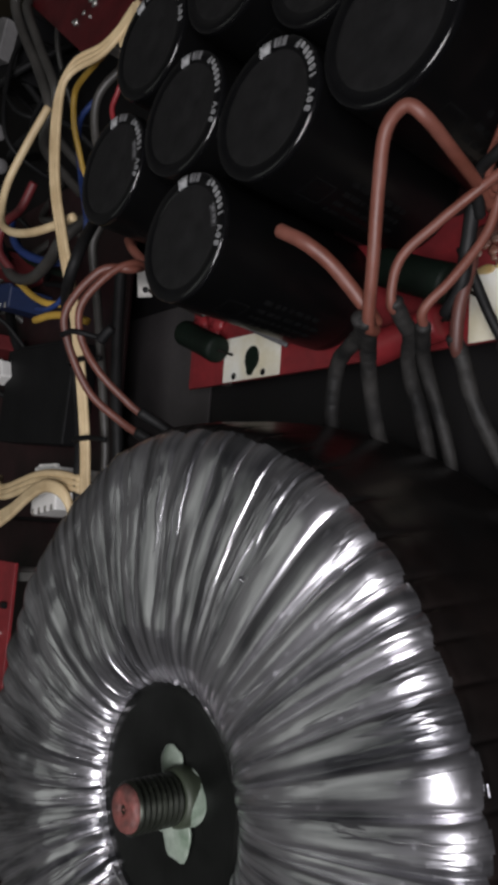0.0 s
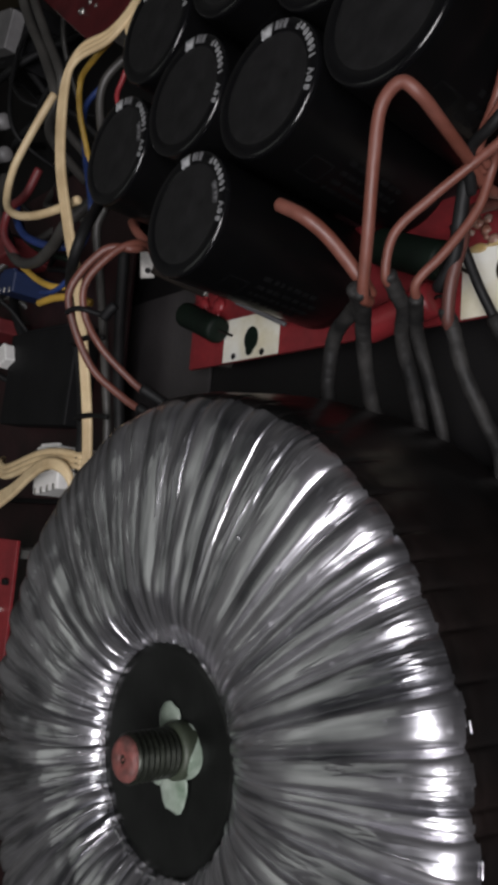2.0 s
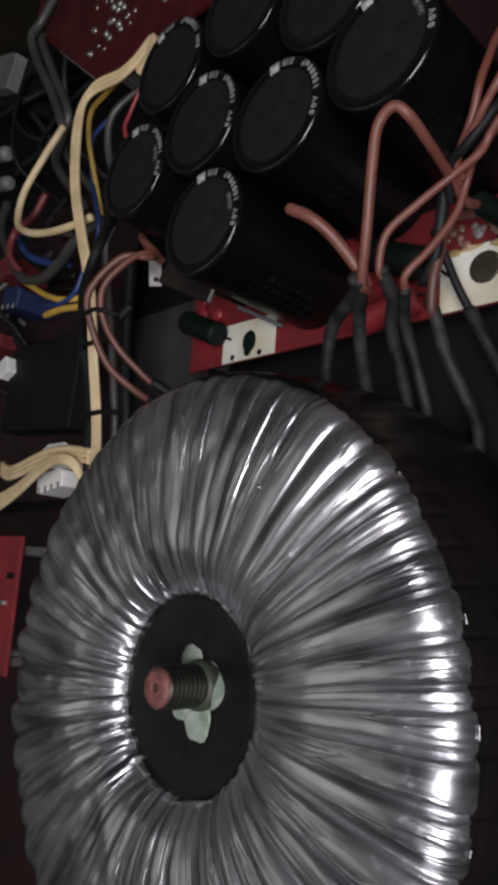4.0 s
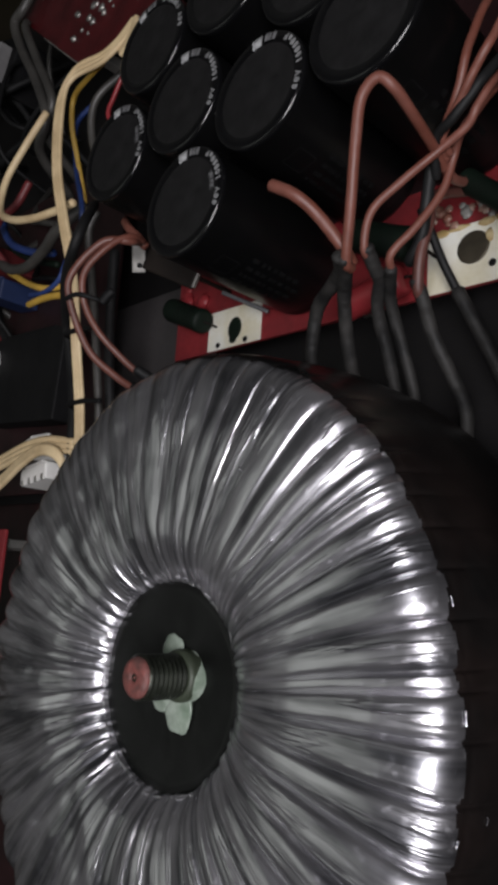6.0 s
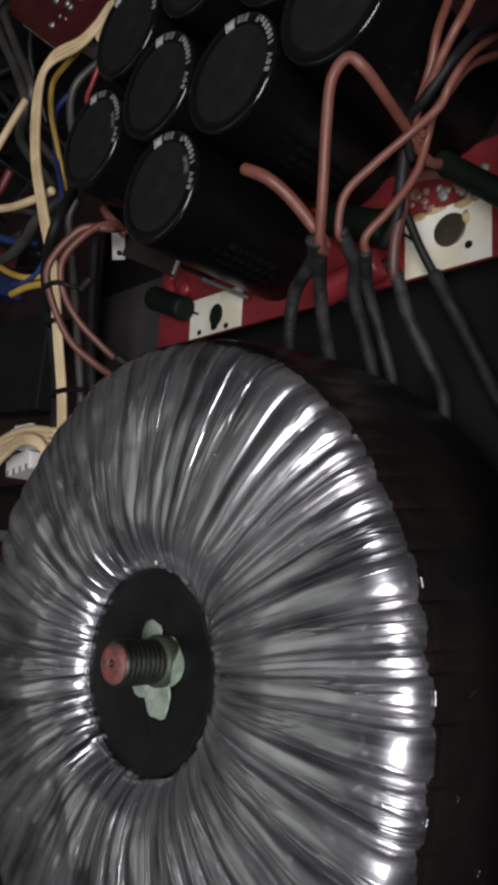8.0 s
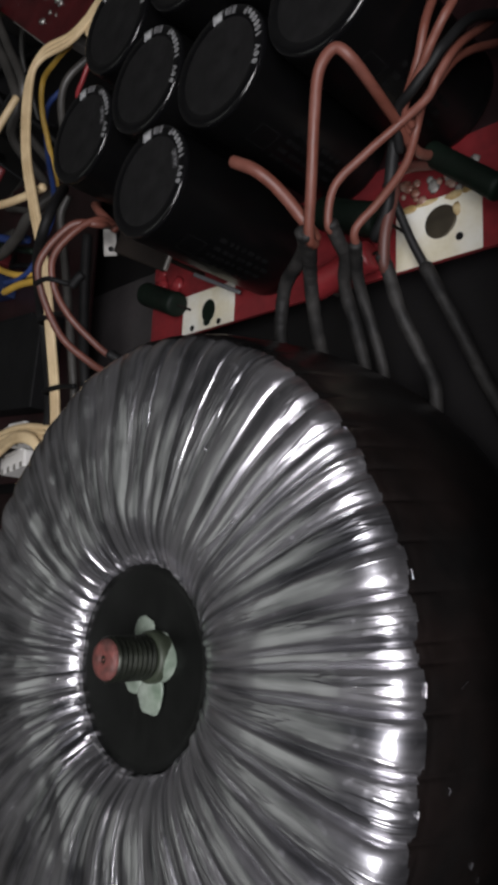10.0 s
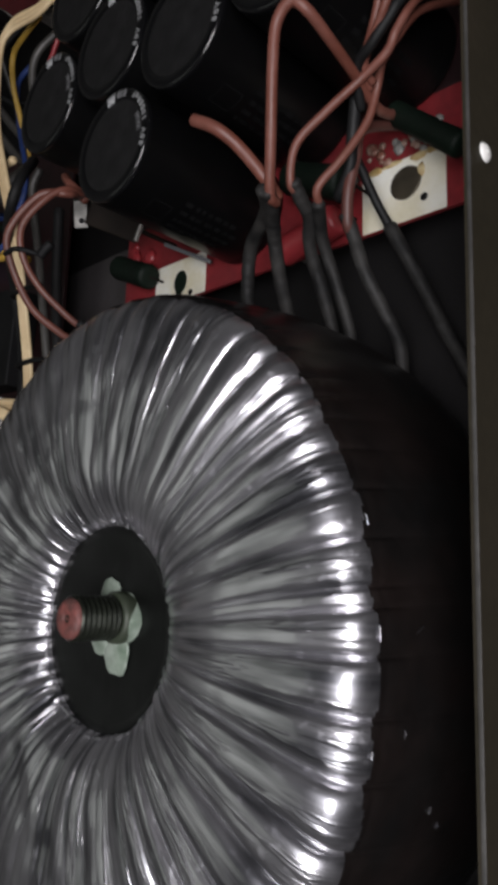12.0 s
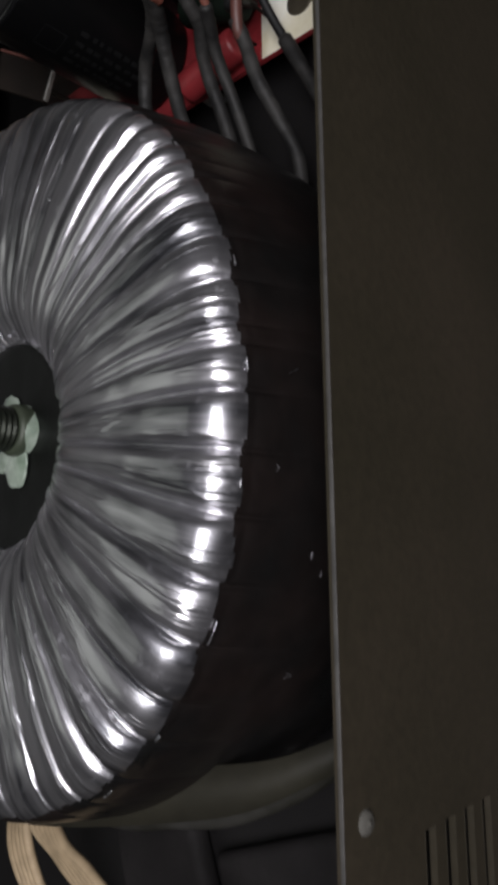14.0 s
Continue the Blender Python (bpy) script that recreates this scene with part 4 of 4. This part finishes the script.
cable("yellow_wire", [(-15.77, 14.7, 4.4), (-14.9, 14.6, 4.55), (-13.6, 14.45, 4.7), (-11.92, 14.11, 4.8), (-11, 13.8, 4.5)], 0.16, M_YELLOW, "short yellow wire at a plug")
cable("grey_cable", [(-23.5, 23.5, 3.6), (-22.96, 21.68, 4.0), (-20.72, 19.25, 4.3), (-18.64, 17.38, 4.5), (-16.51, 16.71, 4.5), (-14.44, 16.98, 4.7), (-12.86, 17.41, 5.0), (-11.5, 18.2, 4.6)], 0.26, M_GREYWIRE, "thick grey cable in a loose curve", "cable")
cable("blue_wire", [(-21, 21, 3.8), (-20.22, 19.88, 4.0), (-18.71, 18.67, 4.1), (-16.53, 17.7, 4.0), (-15.2, 17.4, 3.8)], 0.2, M_BLUE, "blue wire behind the grey cable")
cable("green_wire", [(-21, 20.2, 3.5), (-19.6, 18.9, 3.7), (-17.6, 17.8, 3.6), (-15.2, 16.9, 3.5)], 0.16, M_GREEN, "dark green wire behind the grey cable")
cable("red_wire", [(-16.4, 21.0, 4.9), (-17.29, 20.02, 5.0), (-18.94, 19.74, 5.0), (-19.21, 18.57, 5.0), (-18.8, 17.6, 4.4)], 0.20, M_RED_SHADED, "pinkish red wire in a curve")
cable("red_wire", [(-8.9, 23.4, 5.0), (-9.52, 22.47, 5.0), (-9.78, 21.64, 5.0), (-9.4, 20.4, 4.4)], 0.10, M_REDWIRE, "short red wire behind the capacitors")
cable("grey_wire", [(-9.0, 24, 4.6), (-10.6, 22.7, 5.2), (-11.0, 21.0, 4.9), (-10.4, 19.8, 4.5), (-9.6, 19.2, 4)], 0.17, M_GREYWIRE, "grey wire behind the capacitors")

# ---- plugs, small boards and boxes in the far bay ----


def plug(name, lo, hi, material, label, turn=0, pins=0):
    """A moulded plug housing with a raised lip and key slots."""
    mid = [(a + b) / 2 for a, b in zip(lo, hi)]
    p = base(name, (mid[0], mid[1], 0), label, "connector", "", "", turn)
    sx, sy = (hi[0] - lo[0]) / 2, (hi[1] - lo[1]) / 2
    part("housing", box((-sx, -sy, lo[2]), (sx, sy, hi[2]), 0.08), material, p)
    part("lip", box((-sx * 0.7, sy - 0.02, hi[2] - 0.25), (sx * 0.7, sy + 0.12, hi[2] - 0.02), 0.04), material, p)
    for k in range(pins):
        x = -sx + (k + 0.5) * 2 * sx / pins
        part("terminal", box((x - 0.07, -sy - 0.03, hi[2] - 0.02), (x + 0.07, -sy + 0.25, hi[2] + 0.05), 0.02), M_TIN, p)
    return p


low = base("harness_board", (0, 0, 0), "blackish red circuit board on the case floor", "circuit board")
# near-black here too: the dark of the far bay is in its colour
part("board", box((-34, 6.2, 1.6), (-12.6, 23.0, 1.75), 0.02), M_BOARD_SHADED, low)
part("spacer", box((-33, 7, 0), (-32.4, 7.6, 1.6), 0.05), M_TIN, low)
part("spacer", box((-14, 7, 0), (-13.4, 7.6, 1.6), 0.05), M_TIN, low)
part("spacer", box((-14, 22, 0), (-13.4, 22.6, 1.6), 0.05), M_TIN, low)
plug("white_plug", (-15.4, 7.4, 1.75), (-13.3, 8.3, 3.9), M_WHITE, "white nylon plug on a dark red board", 0, 4)
plug("white_plug", (-16.6, 5.9 + 0.5, 1.75), (-14.4, 7.2, 3.3), M_WHITE, "white nylon plug on a dark red board", 8, 4)
plug("blue_plug", (-21.6, 16.3, 1.75), (-19.8, 17.4, 4.0), M_NAVY, "blue plug housing on a red board", -8, 3)
cable("white_ferrule", [(-27.5, 25.6, 3.9), (-25.2, 25.0, 4.0), (-22.8, 24.4, 4.0)], 0.42, M_PALE_SHADED, "white ferrule on a dark lead, darkened in its colour for shade", "ferrule")
cable("white_ferrule", [(-28.0, 27.8, 3.9), (-25.8, 27.2, 4.0), (-23.6, 26.6, 4.0)], 0.45, M_PALE_SHADED, "white ferrule on a dark lead, darkened in its colour for shade", "ferrule")
plug("black_relay", (-29, 31.5, 0.0), (-23.8, 35.0, 3.3), M_BLACKPL, "black plastic relay box on the case floor", -20, 0)
plug("grey_plug", (-28.6, 32.2, 3.3), (-24.4, 34.4, 4.1), M_PALE_SHADED, "grey plug on a black relay box, darkened in its colour for shade", -20, 0)
plug("white_plug", (-21.9, 12.8, 1.75), (-20.9, 13.7, 3.5), M_WHITE, "small white plug on a red board", 20, 0)
plug("red_plug", (-24.2, 14.6, 1.75), (-22.4, 15.4, 3.4), M_RED_SHADED, "small red plug on a dark board", 5, 0)
plug("red_plug", (-22.3, 18.2, 1.75), (-20.8, 19.3, 4.2), M_RED_SHADED, "small red plug on a dark board", 5, 0)
plug("black_relay", (-21.6, 9.6, 1.75), (-14.8, 14.2, 3.0), M_BLACKPL, "black plastic relay box on a dark red board", -4, 0)
for k in range(5):
    o = k * 0.2
    cable("cream_wire", [(-11.2, 5.6 - o * 0.4, 3.9), (-11.3, 6.9 + o * 0.25, 4.5), (-12.5, 7.3 + o * 0.3, 4.7), (-14.3, 6.9 + o * 0.35, 4.55), (-16.5, 6.1 + o * 0.5, 4.3), (-19.4, 5.3 + o * 0.9, 4.0), (-23, 5.0 + o * 1.4, 3.2)], 0.14, M_CREAM, "cream wire fanning out over the plugs", group="cream fan")
for k in range(3):
    o = k * 0.22
    cable("cream_wire", [(-11.0, 7.3 + o, 4.1), (-12.5, 7.5 + o, 4.35), (-14.3, 7.45 + o, 4.35), (-17.6, 7.0 + o, 4.1), (-19, 7.3 + o, 3.9), (-19.8, 7.5 + o, 3.4)], 0.15, M_CREAM, "cream wire fanning out over the plugs", group="cream fan")

strip = base("red_strip_board", (0, 0, 0), "bright red circuit board with small silver parts", "circuit board")
part("board", box((-20.5, -2.0, 3.85), (-16.0, 4.2, 4.0), 0.02), M_PCB, strip)
for x, y in ((-19.8, -1.4), (-16.6, -1.4), (-16.6, 3.6), (-19.8, 3.6)):
    part("spacer", box((x - 0.2, y - 0.2, 0), (x + 0.2, y + 0.2, 3.85), 0.04), M_TIN, strip)
rng = random.Random(21)
for k in range(14):
    x, y, s = rng.uniform(-18.6, -16.5), rng.uniform(-1.6, 3.8), rng.uniform(0.08, 0.2)
    part("chip", box((x - s, y - s * 0.7, 3.99), (x + s, y + s * 0.7, 4.0 + s), 0.02), M_TIN if k % 3 else M_BLACKPL, strip)

up = base("upper_board", (0, 0, 0), "dark red circuit board with rows of solder joints", "circuit board")
bm = bmesh.new()
outline = [(-11.6, 24.7), (-2.0, 24.4), (-2.0, 37.0), (-18.8, 37.0), (-18.8, 31.2)]
lowv = [bm.verts.new((x, y, 5.35)) for x, y in outline]
face = bm.faces.new(lowv)
ext = bmesh.ops.extrude_face_region(bm, geom=[face])
bmesh.ops.translate(bm, vec=(0, 0, 0.16), verts=[e for e in ext["geom"] if isinstance(e, bmesh.types.BMVert)])
part("board", bm, M_PCB_DARK, up)
ub = Matrix.Translation((-11.6, 24.7, 5.35)) @ Matrix.Rotation(math.atan2(6.5, -7.2), 4, "Z")
part("edge_rail", box((1.8, -0.02, -0.55), (6.5, 0.1, -0.2), 0.03, 2, ub), M_TIN_DULL, up)
for x, y in ((-11.4, 25.6), (-3, 25.4), (-3, 36), (-17.8, 36)):
    part("spacer", box((x - 0.25, y - 0.25, 0), (x + 0.25, y + 0.25, 5.36), 0.04), M_TIN, up)
rng = random.Random(31)
for k in range(90):
    x, y = rng.uniform(-13.0, -4.5), rng.choice((26.6, 27.3, 28.1, 29.0, 29.9, 31.0)) + rng.uniform(-0.35, 0.35)
    bm = bmesh.new()
    bmesh.ops.create_icosphere(bm, subdivisions=1, radius=rng.uniform(0.08, 0.24))
    bmesh.ops.transform(bm, matrix=Matrix.Translation((x, y, 5.51)) @ Matrix.Diagonal((1, 1, 0.6, 1)), verts=bm.verts)
    part("solder_joint", bm, M_TIN, up, "", True)
plug("cream_plug", (-7.7, 22.8, 0), (-6.3, 23.8, 6.3), M_CREAM, "cream plug housing behind the capacitors", 25, 0)

# added sheet, there only to make this stretch of floor dark
tagged(part("dark_floor_sheet", box((-35, -13, 0.0), (-9.9, 6.0, 0.12), 0.03), M_BOARD_SHADED), "black sheet added to darken the case floor", "mat")
rng = random.Random(77)
for k in range(16):
    x, y = rng.uniform(-28, -17), rng.uniform(15, 33)
    dx, dy = rng.uniform(-6, 6), rng.uniform(-6, 6)
    z = rng.uniform(2.2, 4.2)
    cable("black_wire", [(x - dx * 0.9, y - dy * 0.9, 0.6), (x - dx * 0.6, y - dy * 0.5 + 1, z * 0.8), (x, y, z), (x + dx * 0.6, y + dy * 0.5 - 1, z * 0.9), (x + dx, y + dy, 0.6)], rng.uniform(0.12, 0.24), M_BLACKWIRE if k % 4 else M_GREYWIRE, "loose dark wire in the far bay", group="loose dark wires")

# ---- the corner by the slots: insulating sheet, grey cable, cream harness ----
v, f = [], []
mid = curve_points([(-1.0, -9.0, 5.3), (0.9, -8.75, 5.1), (3.6, -8.2, 4.85), (5.5, -7.75, 4.45), (6.9, -7.1, 4.0), (8.6, -6.2, 3.2), (9.9, -5.4, 2.4)], 6)
mid = [Vector((min(TX + (p.x - TX) * 1.05, 9.8), TY + (p.y - TY) * 1.035, p.z)) for p in mid]
for n, p in enumerate(mid):
    w = 0.95 - 0.6 * n / len(mid)
    for side in (1, -1):
        for th in (0.03, -0.03):
            v.append((p.x + side * w * 0.55, p.y + side * w * 0.9, p.z + th))
for n in range(len(mid) - 1):
    o = n * 4
    f += [(o, o + 2, o + 6, o + 4), (o + 1, o + 5, o + 7, o + 3), (o, o + 4, o + 5, o + 1), (o + 2, o + 3, o + 7, o + 6)]
tagged(link("insulating_sheet", v, f, M_SHEET), "smoky dark insulating sheet tucked against the transformer", "sheet")
cable("grey_cable", [(-2.5, -10.4, 3.3), (0.3, -10.1, 3.5), (2.0, -9.7, 3.5), (3.95, -9.25, 3.4), (5.6, -8.5, 3.2), (6.45, -7.95, 3.0), (7.5, -7.1, 2.7), (9.0, -5.9, 2.2), (9.7, -4.6, 1.4)], 0.25, M_STRAP, "dark olive-grey cable running along the transformer", "cable")
# cream wires whose colour already carries the dim of this corner
for k in range(6):
    o = k * 0.27
    cable("corner_cream_wire", [(-2.4 + o * 0.3, -9.3, 4.6), (-1.9 + o, -10.2 - o * 0.1, 5.0), (-0.8 + o, -10.75, 5.0), (0.4 + o * 1.1, -11.35, 4.9), (2.5 + o, -12.6, 4.0), (4 + o, -15, 1.5), (4.5 + o, -17, 0.4)], 0.14, M_CREAM_SHADED, "cream wire of a flat harness, its shade put in the colour", group="beige corner harness")
for k in range(5):
    o = k * 0.27
    cable("corner_cream_wire", [(-2.6 - o * 0.2, -9.3, 4.5), (-2.9 - o * 0.6, -10.4, 4.6), (-2.9 - o, -11.8, 4.3), (-2.6 - o, -13.4, 3.6), (-2.2 - o, -16, 1.6), (-2 - o, -18, 0.4)], 0.14, M_CREAM_SHADED, "cream wire of a flat harness, its shade put in the colour", group="beige corner harness")
v, f = tube_mesh([(4.3, -9.1, 0.05), (4.1, -9.0, 0.35), (4.0, -9.2, 0.4), (4.0, -9.4, 0.3), (3.9, -9.45, 0.08)], 0.05, 6, 8)
tagged(link("wire_clip", v, f, M_TIN), "small shiny wire clip on the case floor", "clip")
for at, size, turn in (((-1.7, -12.6), (3.9, 4.4, 0.8), 20), ((4.6, -13.2), (6.6, 5.6, 0.7), 20)):
    pad = part("foam_pad", box((-size[0] / 2, -size[1] / 2, 0), (size[0] / 2, size[1] / 2, size[2]), 0.34, 4), M_PAD, None, "", True)
    pad.matrix_world = pose(at[0] * CM, at[1] * CM, 0, 0, 0, turn)
    tagged(pad, "soft dark grey foam pad on the case floor", "pad", "foam pads on the floor")
